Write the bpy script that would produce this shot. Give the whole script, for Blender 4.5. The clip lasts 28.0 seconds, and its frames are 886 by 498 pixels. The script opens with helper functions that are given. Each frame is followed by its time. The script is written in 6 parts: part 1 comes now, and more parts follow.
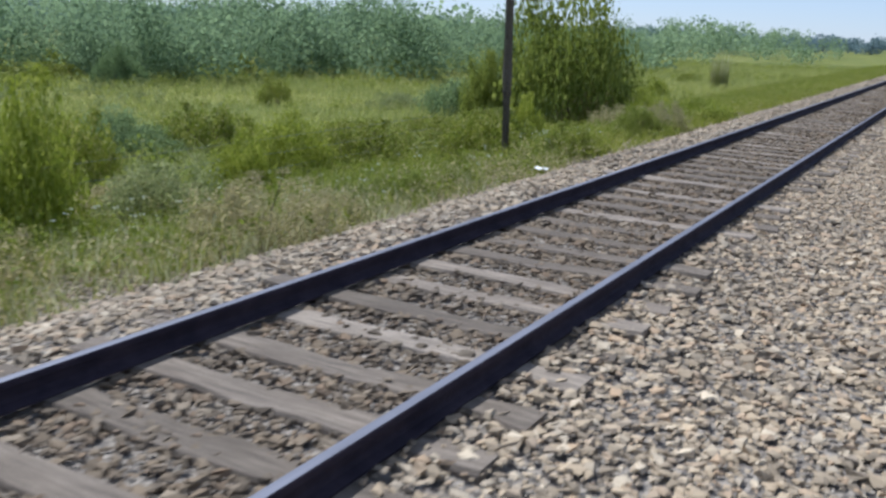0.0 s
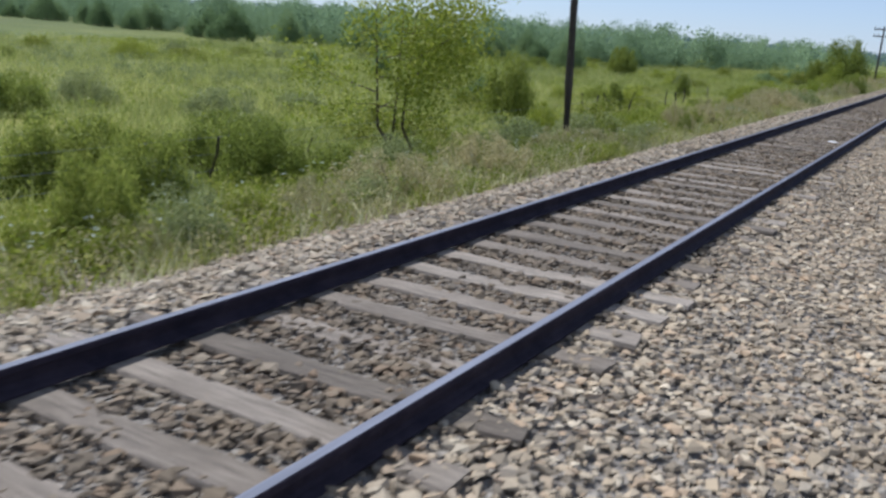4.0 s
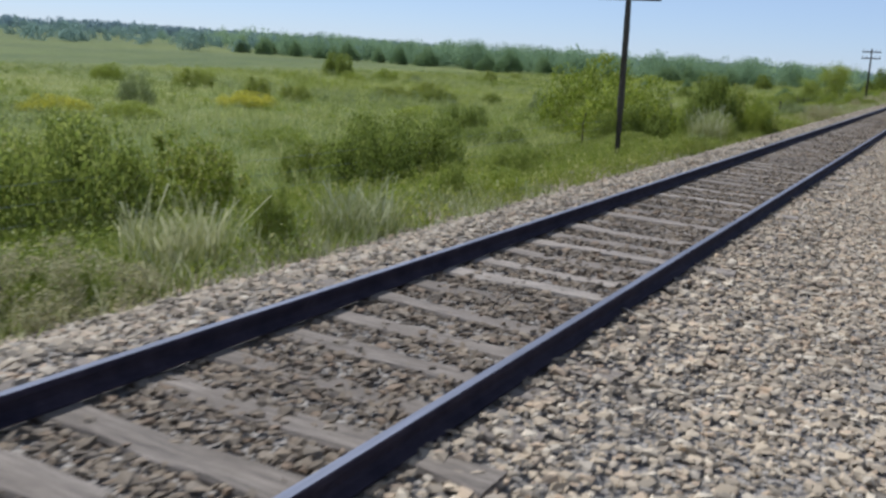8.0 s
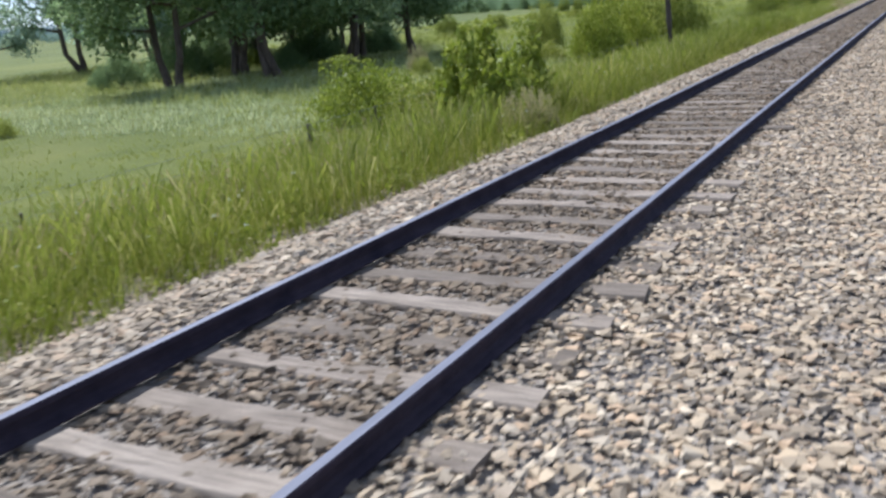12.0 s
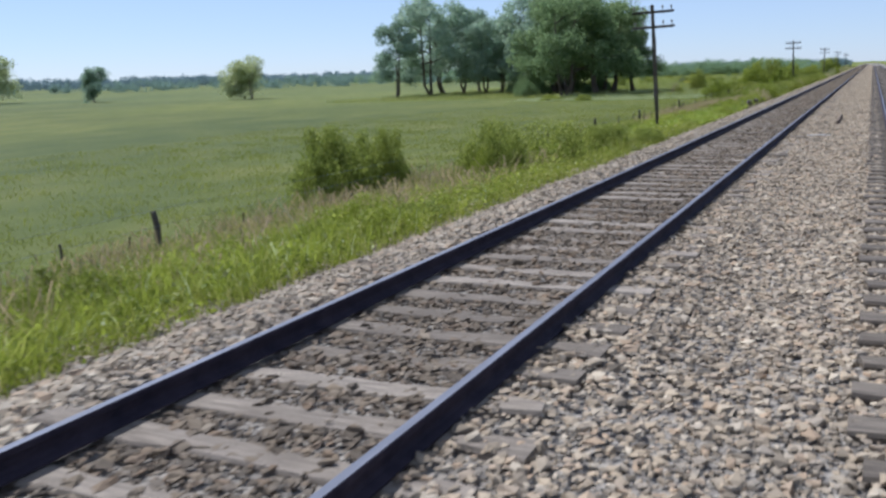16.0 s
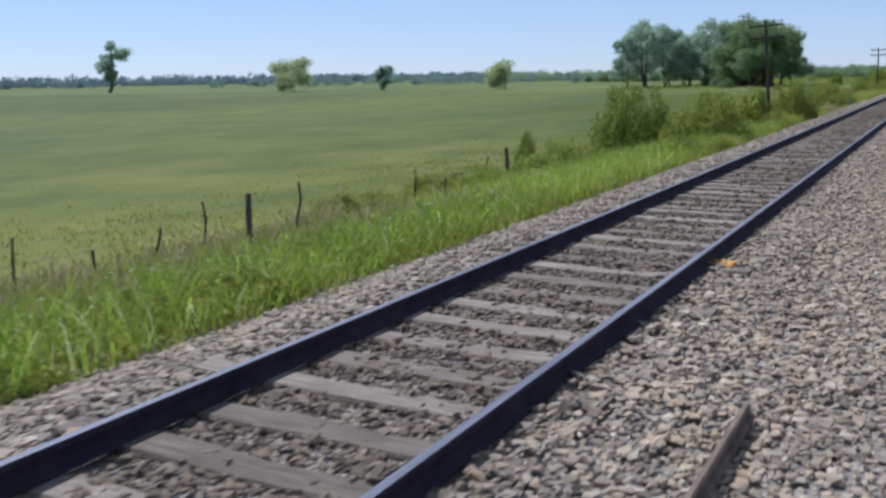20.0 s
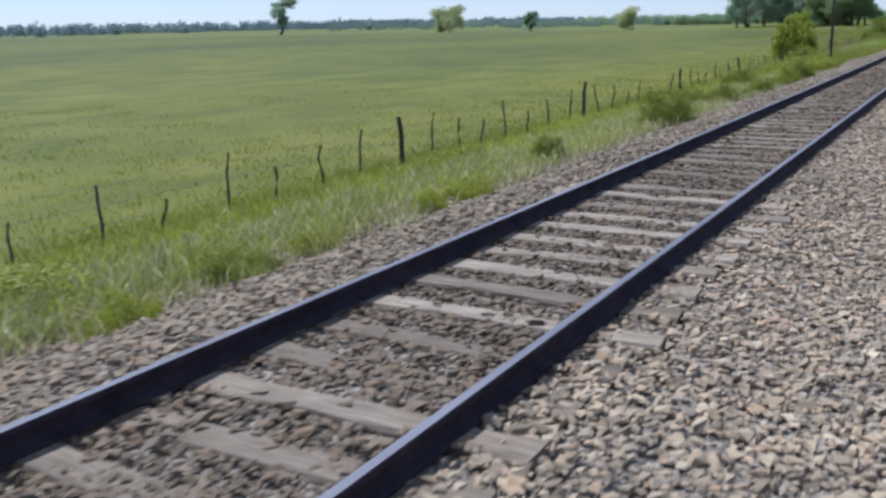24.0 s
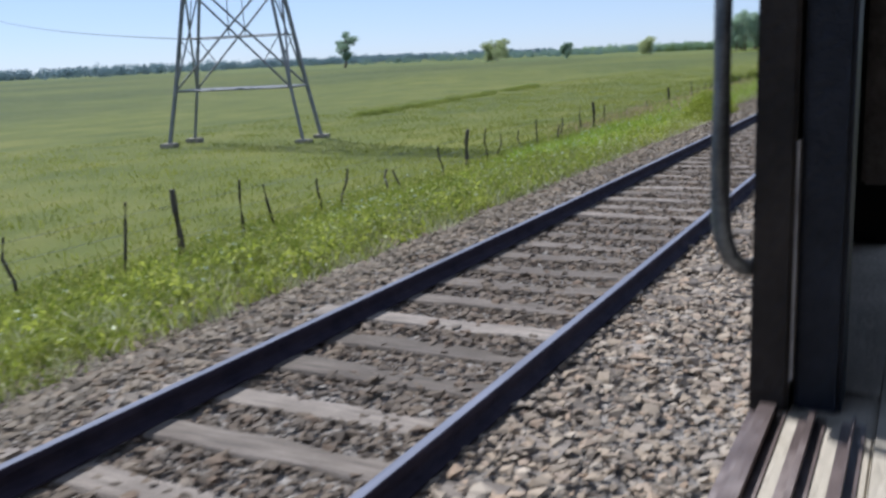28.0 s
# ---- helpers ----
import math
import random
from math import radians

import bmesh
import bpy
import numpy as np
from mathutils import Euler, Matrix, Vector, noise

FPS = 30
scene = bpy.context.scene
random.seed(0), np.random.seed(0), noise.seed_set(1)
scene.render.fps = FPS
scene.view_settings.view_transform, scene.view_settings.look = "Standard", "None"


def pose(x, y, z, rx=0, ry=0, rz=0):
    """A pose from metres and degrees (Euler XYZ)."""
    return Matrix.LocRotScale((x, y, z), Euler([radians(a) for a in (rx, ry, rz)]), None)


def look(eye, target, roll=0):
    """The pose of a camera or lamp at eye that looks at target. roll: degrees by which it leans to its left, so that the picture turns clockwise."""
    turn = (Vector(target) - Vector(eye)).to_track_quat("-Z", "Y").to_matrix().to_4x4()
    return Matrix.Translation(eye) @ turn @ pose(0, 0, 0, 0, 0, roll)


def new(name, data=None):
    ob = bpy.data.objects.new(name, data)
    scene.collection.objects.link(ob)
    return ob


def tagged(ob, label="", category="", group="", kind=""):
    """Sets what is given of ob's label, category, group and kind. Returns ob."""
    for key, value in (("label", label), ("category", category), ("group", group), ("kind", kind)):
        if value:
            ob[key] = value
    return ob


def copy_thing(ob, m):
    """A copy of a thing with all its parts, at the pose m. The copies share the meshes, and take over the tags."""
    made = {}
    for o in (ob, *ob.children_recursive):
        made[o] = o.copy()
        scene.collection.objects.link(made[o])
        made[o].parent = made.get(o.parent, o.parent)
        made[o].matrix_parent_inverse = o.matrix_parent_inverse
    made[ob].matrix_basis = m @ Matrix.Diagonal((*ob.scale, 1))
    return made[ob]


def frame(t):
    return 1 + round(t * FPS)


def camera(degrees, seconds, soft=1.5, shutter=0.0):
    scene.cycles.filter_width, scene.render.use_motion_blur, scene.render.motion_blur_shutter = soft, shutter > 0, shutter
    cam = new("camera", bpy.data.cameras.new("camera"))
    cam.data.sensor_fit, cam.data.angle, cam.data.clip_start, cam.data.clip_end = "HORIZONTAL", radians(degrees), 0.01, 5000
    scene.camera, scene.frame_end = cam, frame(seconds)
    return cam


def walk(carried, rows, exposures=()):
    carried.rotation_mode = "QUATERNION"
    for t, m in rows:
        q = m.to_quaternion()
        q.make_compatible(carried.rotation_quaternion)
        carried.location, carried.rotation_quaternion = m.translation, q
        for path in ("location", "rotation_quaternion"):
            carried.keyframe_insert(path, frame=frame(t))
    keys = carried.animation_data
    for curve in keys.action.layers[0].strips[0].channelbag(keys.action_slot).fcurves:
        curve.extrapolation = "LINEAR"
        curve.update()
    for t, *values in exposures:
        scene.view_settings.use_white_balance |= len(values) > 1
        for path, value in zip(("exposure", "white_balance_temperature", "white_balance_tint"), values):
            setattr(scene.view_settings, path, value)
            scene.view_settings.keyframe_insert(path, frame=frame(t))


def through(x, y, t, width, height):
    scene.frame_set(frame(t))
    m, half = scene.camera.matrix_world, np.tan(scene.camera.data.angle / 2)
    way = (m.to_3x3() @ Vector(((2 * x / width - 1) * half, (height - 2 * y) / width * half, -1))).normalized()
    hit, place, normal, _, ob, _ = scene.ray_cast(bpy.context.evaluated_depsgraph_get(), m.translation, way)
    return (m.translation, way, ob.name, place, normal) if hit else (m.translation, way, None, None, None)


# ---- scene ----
cam = camera(52.06, 28.0, soft=2.7, shutter=0.05)

# The train runs at about 70 km/h towards -y; the camera looks back over the neighbouring track.
# seconds, x, y, z, tilt, lean, heading
PATH = (
    (0.0, 2.966, 0.32, 1.759, -13.95, -2.48, 30.20),
    (1.0, 2.979, -18.49, 1.739, -13.11, -2.32, 30.91),
    (2.0, 2.955, -37.70, 1.765, -13.85, -2.17, 31.07),
    (3.0, 2.939, -56.91, 1.772, -13.58, -3.60, 29.76),
    (4.0, 2.948, -76.11, 1.768, -13.97, -4.20, 30.25),
    (4.5, 2.924, -85.77, 1.779, -13.62, -4.41, 30.22),
    (6.5, 2.909, -124.59, 1.786, -13.34, -5.05, 29.55),
    (7.0, 2.904, -134.36, 1.788, -12.98, -4.54, 29.07),
    (8.0, 2.956, -154.09, 1.765, -12.44, -3.52, 29.58),
    (9.0, 2.955, -173.91, 1.742, -11.99, -5.62, 27.72),
    (10.0, 2.982, -193.41, 1.754, -13.31, -4.02, 29.04),
    (11.0, 2.918, -213.17, 1.782, -14.56, 0.34, 27.24),
    (11.5, 2.987, -223.19, 1.749, -15.21, 2.54, 27.71),
    (13.5, 2.900, -263.54, 1.785, -15.04, 6.41, 27.15),
    (14.0, 2.892, -273.68, 1.772, -13.60, 2.54, 27.90),
    (15.0, 2.952, -293.82, 1.776, -11.22, 1.95, 26.32),
    (16.0, 2.935, -313.68, 1.761, -10.95, 1.73, 24.91),
    (17.0, 2.926, -334.30, 1.749, -10.19, 0.32, 29.16),
    (18.0, 2.949, -355.11, 1.755, -10.53, 2.07, 31.15),
    (19.0, 2.970, -375.36, 1.761, -10.68, 2.02, 31.45),
    (20.0, 2.946, -396.32, 1.765, -10.76, 0.99, 29.07),
    (20.5, 2.958, -406.68, 1.791, -11.31, 2.93, 26.57),
    (22.5, 2.941, -448.35, 1.769, -12.26, -5.00, 29.31),
    (23.0, 2.945, -458.83, 1.785, -12.76, -9.49, 30.62),
    (24.0, 2.957, -480.13, 1.820, -14.01, 1.20, 30.38),
    (25.0, 2.922, -501.60, 1.767, -12.05, 0.29, 28.40),
    (26.0, 2.951, -523.01, 1.774, -12.66, -0.29, 28.14),
    (27.0, 2.918, -544.29, 1.786, -12.44, 1.36, 26.62),
    # in through the open end of the standing carriage, up to its side doorway
    (27.5, 2.916, -555.05, 1.795, -12.23, 2.00, 27.12),
    (28.0, 2.909, -565.85, 1.804, -12.02, 2.64, 27.62),
)
# seconds, stops, white balance
EXPOSURES = (
    (0.0, 0.44, 5650, 11), (1.0, 0.33, 5650, 11), (2.0, 0.36, 5650, 11), (4.0, 0.33, 5650, 11), (7.0, 0.32, 5600, 11), (8.0, 0.28, 5600, 11), (9.0, 0.33, 5600, 11), (10.0, 0.34, 5600, 11), (11.0, 0.68, 5750, 12), (13.8, 0.82, 5500, 13), (15.0, 0.50, 5650, 12),
    (16.0, 0.44, 5600, 12), (17.0, 0.36, 5550, 13), (18.0, 0.26, 5550, 13), (19.0, 0.24, 5500, 13), (20.0, 0.30, 5500, 13), (23.0, 0.44, 5600, 13), (28.0, 0.44, 5550, 13),
)
walk(cam, [(t, pose(x, y, z, 90 + tilt, lean, heading)) for t, x, y, z, tilt, lean, heading in PATH], EXPOSURES)

# ---- daylight ----
SUN_HEIGHT = 53.0
world = bpy.data.worlds.new("sky")
scene.world = world
world.use_nodes = True
wn = world.node_tree
sky = wn.nodes.new("ShaderNodeTexSky")
sky.sky_type = "NISHITA"
sky.sun_disc = False
sky.sun_elevation = radians(SUN_HEIGHT)
sky.sun_rotation = radians(-70)
sky.air_density, sky.dust_density, sky.ozone_density = 0.75, 0.1, 3.0
# a thin even haze pales the blue
veil = wn.nodes.new("ShaderNodeMix")
veil.data_type = "RGBA"
veil.inputs[0].default_value = 0.55
veil.inputs[7].default_value = (4.3, 4.9, 6.1, 1)
wn.links.new(sky.outputs[0], veil.inputs[6])
wn.links.new(veil.outputs[2], wn.nodes["Background"].inputs[0])
wn.nodes["Background"].inputs[1].default_value = 0.09
sun = new("sun", bpy.data.lights.new("sun", "SUN"))
sun.data.energy, sun.data.angle, sun.data.color = 4.3, radians(0.6), (1.0, 0.965, 0.91)
sun.matrix_world = look((-40, 16.0, 43 * math.tan(radians(SUN_HEIGHT))), (0, 0, 0))


# ---- materials ----
def material(name, rough=0.9, metal=0.0):
    m = bpy.data.materials.new(name)
    m.use_nodes = True
    b = m.node_tree.nodes["Principled BSDF"]
    b.inputs["Roughness"].default_value, b.inputs["Metallic"].default_value = rough, metal
    b.inputs["Specular IOR Level"].default_value = 0.3
    return m, m.node_tree, b


def node(tree, kind, **values):
    n = tree.nodes.new(kind)
    for key, value in values.items():
        n.inputs[key.replace("_", " ")].default_value = value
    return n


def ramp(tree, source, stops):
    n = tree.nodes.new("ShaderNodeValToRGB")
    while len(n.color_ramp.elements) < len(stops):
        n.color_ramp.elements.new(0.5)
    for e, (at, colour) in zip(n.color_ramp.elements, stops):
        e.position, e.color = at, (*colour, 1)
    tree.links.new(source, n.inputs[0])
    return n.outputs[0]


def mix(tree, kind, factor, a, b):
    n = tree.nodes.new("ShaderNodeMix")
    n.data_type, n.blend_type = "RGBA", kind
    for socket, value in ((n.inputs[0], factor), (n.inputs[6], a), (n.inputs[7], b)):
        if isinstance(value, bpy.types.NodeSocket):
            tree.links.new(value, socket)
        elif isinstance(value, tuple):
            socket.default_value = (*value, 1)
        else:
            socket.default_value = value
    return n.outputs[2]


def noise_of(tree, scale, detail=4.0, stretch=None, rough=0.55):
    n = node(tree, "ShaderNodeTexNoise", Scale=scale, Detail=detail, Roughness=rough)
    co = tree.nodes.new("ShaderNodeTexCoord").outputs["Object"]
    if stretch:
        mp = tree.nodes.new("ShaderNodeMapping")
        mp.inputs["Scale"].default_value = stretch
        tree.links.new(co, mp.inputs[0])
        co = mp.outputs[0]
    tree.links.new(co, n.inputs["Vector"])
    return n.outputs[0]


def bump(tree, bsdf, height, strength, distance=0.02):
    n = node(tree, "ShaderNodeBump", Strength=strength, Distance=distance)
    tree.links.new(height, n.inputs["Height"])
    tree.links.new(n.outputs[0], bsdf.inputs["Normal"])


def leaf_material(name, stops, shine=0.55, through=0.25):
    """Foliage: each leaf takes its own tone between the stops, thin enough to let some light through."""
    m, tree, b = material(name, shine)
    b.inputs["Specular IOR Level"].default_value = 0.14
    geo = tree.nodes.new("ShaderNodeNewGeometry")
    info = tree.nodes.new("ShaderNodeObjectInfo")
    colour = ramp(tree, geo.outputs["Random Per Island"], stops)
    whole = ramp(tree, info.outputs["Random"], ((0.0, (0.74, 0.82, 0.78)), (1.0, (1.07, 1.1, 1.08))))
    colour = mix(tree, "MULTIPLY", 1.0, colour, whole)
    tree.links.new(colour, b.inputs["Base Color"])
    thin = tree.nodes.new("ShaderNodeBsdfTranslucent")
    tree.links.new(colour, thin.inputs[0])
    blend = node(tree, "ShaderNodeMixShader", Fac=through)
    tree.links.new(b.outputs[0], blend.inputs[1])
    tree.links.new(thin.outputs[0], blend.inputs[2])
    tree.links.new(blend.outputs[0], tree.nodes["Material Output"].inputs[0])
    return m


def spotted(name, stops, scale, rough=0.9, metal=0.0, relief=0.3, stretch=None, fine=None):
    """A plain worn surface: tone by one noise, fine grain by another, and relief."""
    m, tree, b = material(name, rough, metal)
    broad = ramp(tree, noise_of(tree, scale, 5, stretch), stops)
    grain = noise_of(tree, fine or scale * 9, 3, stretch)
    tone = ramp(tree, grain, ((0.25, (0.72, 0.72, 0.72)), (0.75, (1.2, 1.2, 1.2))))
    tree.links.new(mix(tree, "MULTIPLY", 0.8, broad, tone), b.inputs["Base Color"])
    bump(tree, b, grain, relief)
    return m


def stone_material():
    m, tree, b = material("ballast_stone", 0.88)
    geo = tree.nodes.new("ShaderNodeNewGeometry")
    tone = ramp(tree, geo.outputs["Random Per Island"], (
        (0.0, (0.17, 0.152, 0.13)), (0.22, (0.258, 0.228, 0.188)), (0.45, (0.372, 0.322, 0.256)),
        (0.62, (0.345, 0.315, 0.272)), (0.74, (0.36, 0.285, 0.215)), (0.86, (0.275, 0.256, 0.232)), (1.0, (0.49, 0.45, 0.385))))
    # rail dust: browner and darker between the rails
    co = tree.nodes.new("ShaderNodeTexCoord").outputs["Object"]
    sep = tree.nodes.new("ShaderNodeSeparateXYZ")
    tree.links.new(co, sep.inputs[0])
    wide = noise_of(tree, 0.9, 4)
    tone = mix(tree, "MULTIPLY", 0.6, tone, ramp(tree, wide, ((0.3, (0.72, 0.7, 0.68)), (0.7, (1.2, 1.15, 1.08)))))
    across = tree.nodes.new("ShaderNodeMapRange")
    across.inputs["From Min"].default_value, across.inputs["From Max"].default_value = -3.0, 3.0
    tree.links.new(sep.outputs[0], across.inputs["Value"])
    dust = ramp(tree, across.outputs[0], ((0.30, (1.0, 0.97, 0.93)), (0.37, (0.545, 0.50, 0.455)), (0.62, (0.545, 0.50, 0.455)), (0.70, (1.18, 1.13, 1.06))))
    tone = mix(tree, "MULTIPLY", 1.0, tone, dust)
    # the stretch run over first was dressed with fresher, tan stone
    place = tree.nodes.new("ShaderNodeNewGeometry").outputs["Position"]
    along = tree.nodes.new("ShaderNodeSeparateXYZ")
    tree.links.new(place, along.inputs[0])
    span = tree.nodes.new("ShaderNodeMapRange")
    span.inputs["From Min"].default_value, span.inputs["From Max"].default_value = -340.0, -250.0
    tree.links.new(along.outputs[1], span.inputs["Value"])
    tone = mix(tree, "MULTIPLY", 1.0, tone, (0.83, 0.792, 0.73))
    # the outer shoulder of the last stretch is old, browned stone
    old = tree.nodes.new("ShaderNodeMapRange")
    old.inputs["From Min"].default_value, old.inputs["From Max"].default_value = -425.0, -490.0
    tree.links.new(along.outputs[1], old.inputs["Value"])
    outer = tree.nodes.new("ShaderNodeMapRange")
    outer.inputs["From Min"].default_value, outer.inputs["From Max"].default_value = -0.9, -1.5
    tree.links.new(sep.outputs[0], outer.inputs["Value"])
    both = tree.nodes.new("ShaderNodeMath")
    both.operation = "MULTIPLY"
    tree.links.new(old.outputs[0], both.inputs[0])
    tree.links.new(outer.outputs[0], both.inputs[1])
    tone = mix(tree, "MULTIPLY", both.outputs[0], tone, (0.66, 0.645, 0.60))
    tone = mix(tree, "MULTIPLY", span.outputs[0], tone, (1.175, 1.18, 1.14))
    tree.links.new(tone, b.inputs["Base Color"])
    bump(tree, b, noise_of(tree, 60, 3), 0.4, 0.004)
    return m


def bed_material():
    m, tree, b = material("ballast_bed", 0.95)
    vor = node(tree, "ShaderNodeTexVoronoi", Scale=19.0)
    co = tree.nodes.new("ShaderNodeTexCoord").outputs["Object"]
    tree.links.new(co, vor.inputs["Vector"])
    tone = ramp(tree, vor.outputs["Color"], ((0.1, (0.165, 0.144, 0.122)), (0.5, (0.24, 0.21, 0.172)), (0.9, (0.30, 0.268, 0.224))))
    tree.links.new(tone, b.inputs["Base Color"])
    bump(tree, b, vor.outputs["Distance"], 1.0, 0.04)
    return m


def ground_material():
    m, tree, b = material("meadow", 0.95)
    big = noise_of(tree, 0.022, 5, (0.7, 0.35, 1.0))
    mid = noise_of(tree, 0.35, 5, (1.0, 0.55, 1.0))
    fine = noise_of(tree, 9.0, 4)
    base = ramp(tree, mid, ((0.30, (0.106, 0.120, 0.015)), (0.5, (0.158, 0.160, 0.023)), (0.72, (0.222, 0.196, 0.042))))
    patch = ramp(tree, big, ((0.36, (0.58, 0.68, 0.68)), (0.5, (0.92, 0.95, 0.95)), (0.64, (1.16, 1.12, 0.98))))
    tone = mix(tree, "MULTIPLY", 0.9, base, patch)
    # haze put into the colour: grazed pasture far from the line turns greyer
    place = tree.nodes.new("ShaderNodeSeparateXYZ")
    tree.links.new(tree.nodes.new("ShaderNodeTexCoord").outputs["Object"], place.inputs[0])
    far_haze = tree.nodes.new("ShaderNodeMapRange")
    far_haze.inputs["From Min"].default_value, far_haze.inputs["From Max"].default_value = -16.0, -130.0
    tree.links.new(place.outputs[0], far_haze.inputs["Value"])
    grey = mix(tree, "MULTIPLY", far_haze.outputs[0], (1.0, 1.0, 1.0), (0.70, 0.75, 0.95))
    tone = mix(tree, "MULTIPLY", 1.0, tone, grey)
    # wetter, ranker ground along the first stretch
    rank = tree.nodes.new("ShaderNodeMapRange")
    rank.inputs["From Min"].default_value, rank.inputs["From Max"].default_value = -240.0, -150.0
    tree.links.new(place.outputs[1], rank.inputs["Value"])
    tone = mix(tree, "MULTIPLY", rank.outputs[0], mix(tree, "MULTIPLY", 1.0, tone, (0.70, 0.76, 0.55)), (1.36, 1.36, 1.9))
    tone = mix(tree, "MULTIPLY", 0.8, tone, ramp(tree, fine, ((0.3, (0.76, 0.78, 0.75)), (0.7, (1.16, 1.14, 1.12)))))
    tree.links.new(tone, b.inputs["Base Color"])
    bump(tree, b, fine, 0.55, 0.12)
    return m


def wood_material(name, dark, mid, light):
    m, tree, b = material(name, 0.9)
    grain = noise_of(tree, 5.0, 6, (0.5, 9.0, 9.0), 0.65)
    broad = noise_of(tree, 1.4, 4)
    tone = ramp(tree, grain, ((0.3, dark), (0.52, mid), (0.75, light)))
    info = tree.nodes.new("ShaderNodeObjectInfo")
    geo = tree.nodes.new("ShaderNodeNewGeometry")
    tone = mix(tree, "MULTIPLY", 1.0, tone, ramp(tree, info.outputs["Random"], ((0.0, (0.62, 0.6, 0.57)), (0.7, (1.1, 1.08, 1.05)), (1.0, (1.38, 1.38, 1.36)))))
    tone = mix(tree, "MULTIPLY", 0.7, tone, ramp(tree, geo.outputs["Random Per Island"], ((0.0, (0.7, 0.68, 0.66)), (1.0, (1.2, 1.2, 1.2)))))
    tone = mix(tree, "MULTIPLY", 0.6, tone, ramp(tree, broad, ((0.3, (0.7, 0.66, 0.6)), (0.7, (1.15, 1.15, 1.15)))))
    tree.links.new(tone, b.inputs["Base Color"])
    bump(tree, b, grain, 0.8, 0.012)
    return m


STONE, BED, MEADOW = stone_material(), bed_material(), ground_material()
SLEEPER = wood_material("weathered_sleeper", (0.075, 0.063, 0.051), (0.205, 0.174, 0.141), (0.35, 0.302, 0.248))
POST_WOOD = wood_material("grey_post", (0.035, 0.03, 0.026), (0.09, 0.078, 0.066), (0.17, 0.15, 0.13))
BARK = spotted("bark", ((0.3, (0.06, 0.045, 0.035)), (0.7, (0.16, 0.125, 0.095))), 6, 0.95, 0, 0.8, (1, 1, 0.25))
RUST = spotted("rail_rust", ((0.3, (0.022, 0.018, 0.026)), (0.7, (0.048, 0.037, 0.046))), 5, 0.75, 0.0, 0.3)
OLD_IRON = spotted("brown_rusted_iron", ((0.3, (0.10, 0.07, 0.05)), (0.7, (0.21, 0.155, 0.115))), 6, 0.85, 0.0, 0.4)
STEEL = spotted("rail_steel", ((0.3, (0.12, 0.125, 0.15)), (0.7, (0.20, 0.205, 0.24))), 3, 0.75, 0.4, 0.05, (1, 0.05, 1))
RUST.node_tree.nodes["Principled BSDF"].inputs["Specular IOR Level"].default_value = 0.08
GALVANISED = spotted("galvanised_steel", ((0.3, (0.16, 0.165, 0.17)), (0.7, (0.27, 0.275, 0.28))), 2, 0.6, 0.3, 0.1)
CONCRETE = spotted("concrete", ((0.3, (0.17, 0.15, 0.12)), (0.7, (0.36, 0.33, 0.28))), 4, 0.95, 0, 0.4)
WHITE = spotted("white_litter", ((0.3, (0.72, 0.72, 0.7)), (0.7, (0.85, 0.85, 0.84))), 6, 0.7, 0, 0.2)
GRASS = leaf_material("green_grass", ((0.0, (0.15, 0.185, 0.022)), (0.45, (0.245, 0.275, 0.038)), (0.8, (0.34, 0.335, 0.07)), (1.0, (0.47, 0.42, 0.18))), 0.6, 0.42)
BRIGHT_GRASS = leaf_material("bright_grass", ((0.0, (0.25, 0.28, 0.036)), (0.55, (0.36, 0.385, 0.055)), (0.92, (0.46, 0.455, 0.10)), (1.0, (0.68, 0.67, 0.46))), 0.6, 0.52)
PASTURE = leaf_material("pasture_grass", ((0.0, (0.195, 0.21, 0.032)), (0.5, (0.24, 0.25, 0.04)), (1.0, (0.285, 0.28, 0.065))), 0.8, 0.5)
ROUGH = leaf_material("rough_meadow_grass", ((0.0, (0.255, 0.29, 0.075)), (0.5, (0.37, 0.375, 0.11)), (0.9, (0.47, 0.445, 0.16)), (1.0, (0.58, 0.52, 0.23))), 0.7, 0.45)
# pale mown grass; the sunlit strip's brightness is partly put into this colour
PALE_GRASS = leaf_material("pale_grass", ((0.0, (0.36, 0.39, 0.17)), (0.5, (0.47, 0.49, 0.25)), (1.0, (0.6, 0.6, 0.36))), 0.7, 0.4)
RUSSET = leaf_material("russet_seed_heads", ((0.0, (0.26, 0.24, 0.09)), (0.5, (0.40, 0.30, 0.16)), (1.0, (0.52, 0.37, 0.24))), 0.8, 0.4)
GOLD = leaf_material("yellow_flowers", ((0.0, (0.32, 0.33, 0.04)), (0.5, (0.55, 0.47, 0.05)), (1.0, (0.72, 0.6, 0.08))), 0.7, 0.3)
LUSH_GRASS = leaf_material("lush_grass", ((0.0, (0.19, 0.27, 0.028)), (0.55, (0.29, 0.385, 0.042)), (0.92, (0.39, 0.46, 0.08)), (1.0, (0.66, 0.67, 0.42))), 0.6, 0.55)
DRY_GRASS = leaf_material("dry_grass", ((0.0, (0.26, 0.26, 0.10)), (0.5, (0.43, 0.40, 0.2)), (1.0, (0.66, 0.6, 0.38))), 0.7, 0.4)
SCRUB = leaf_material("brown_scrub", ((0.0, (0.29, 0.265, 0.11)), (0.5, (0.42, 0.355, 0.18)), (1.0, (0.56, 0.455, 0.27))), 0.8, 0.5)
SHRUB = leaf_material("green_shrub", ((0.0, (0.17, 0.20, 0.036)), (0.55, (0.262, 0.288, 0.055)), (1.0, (0.355, 0.36, 0.09))), 0.55, 0.5)
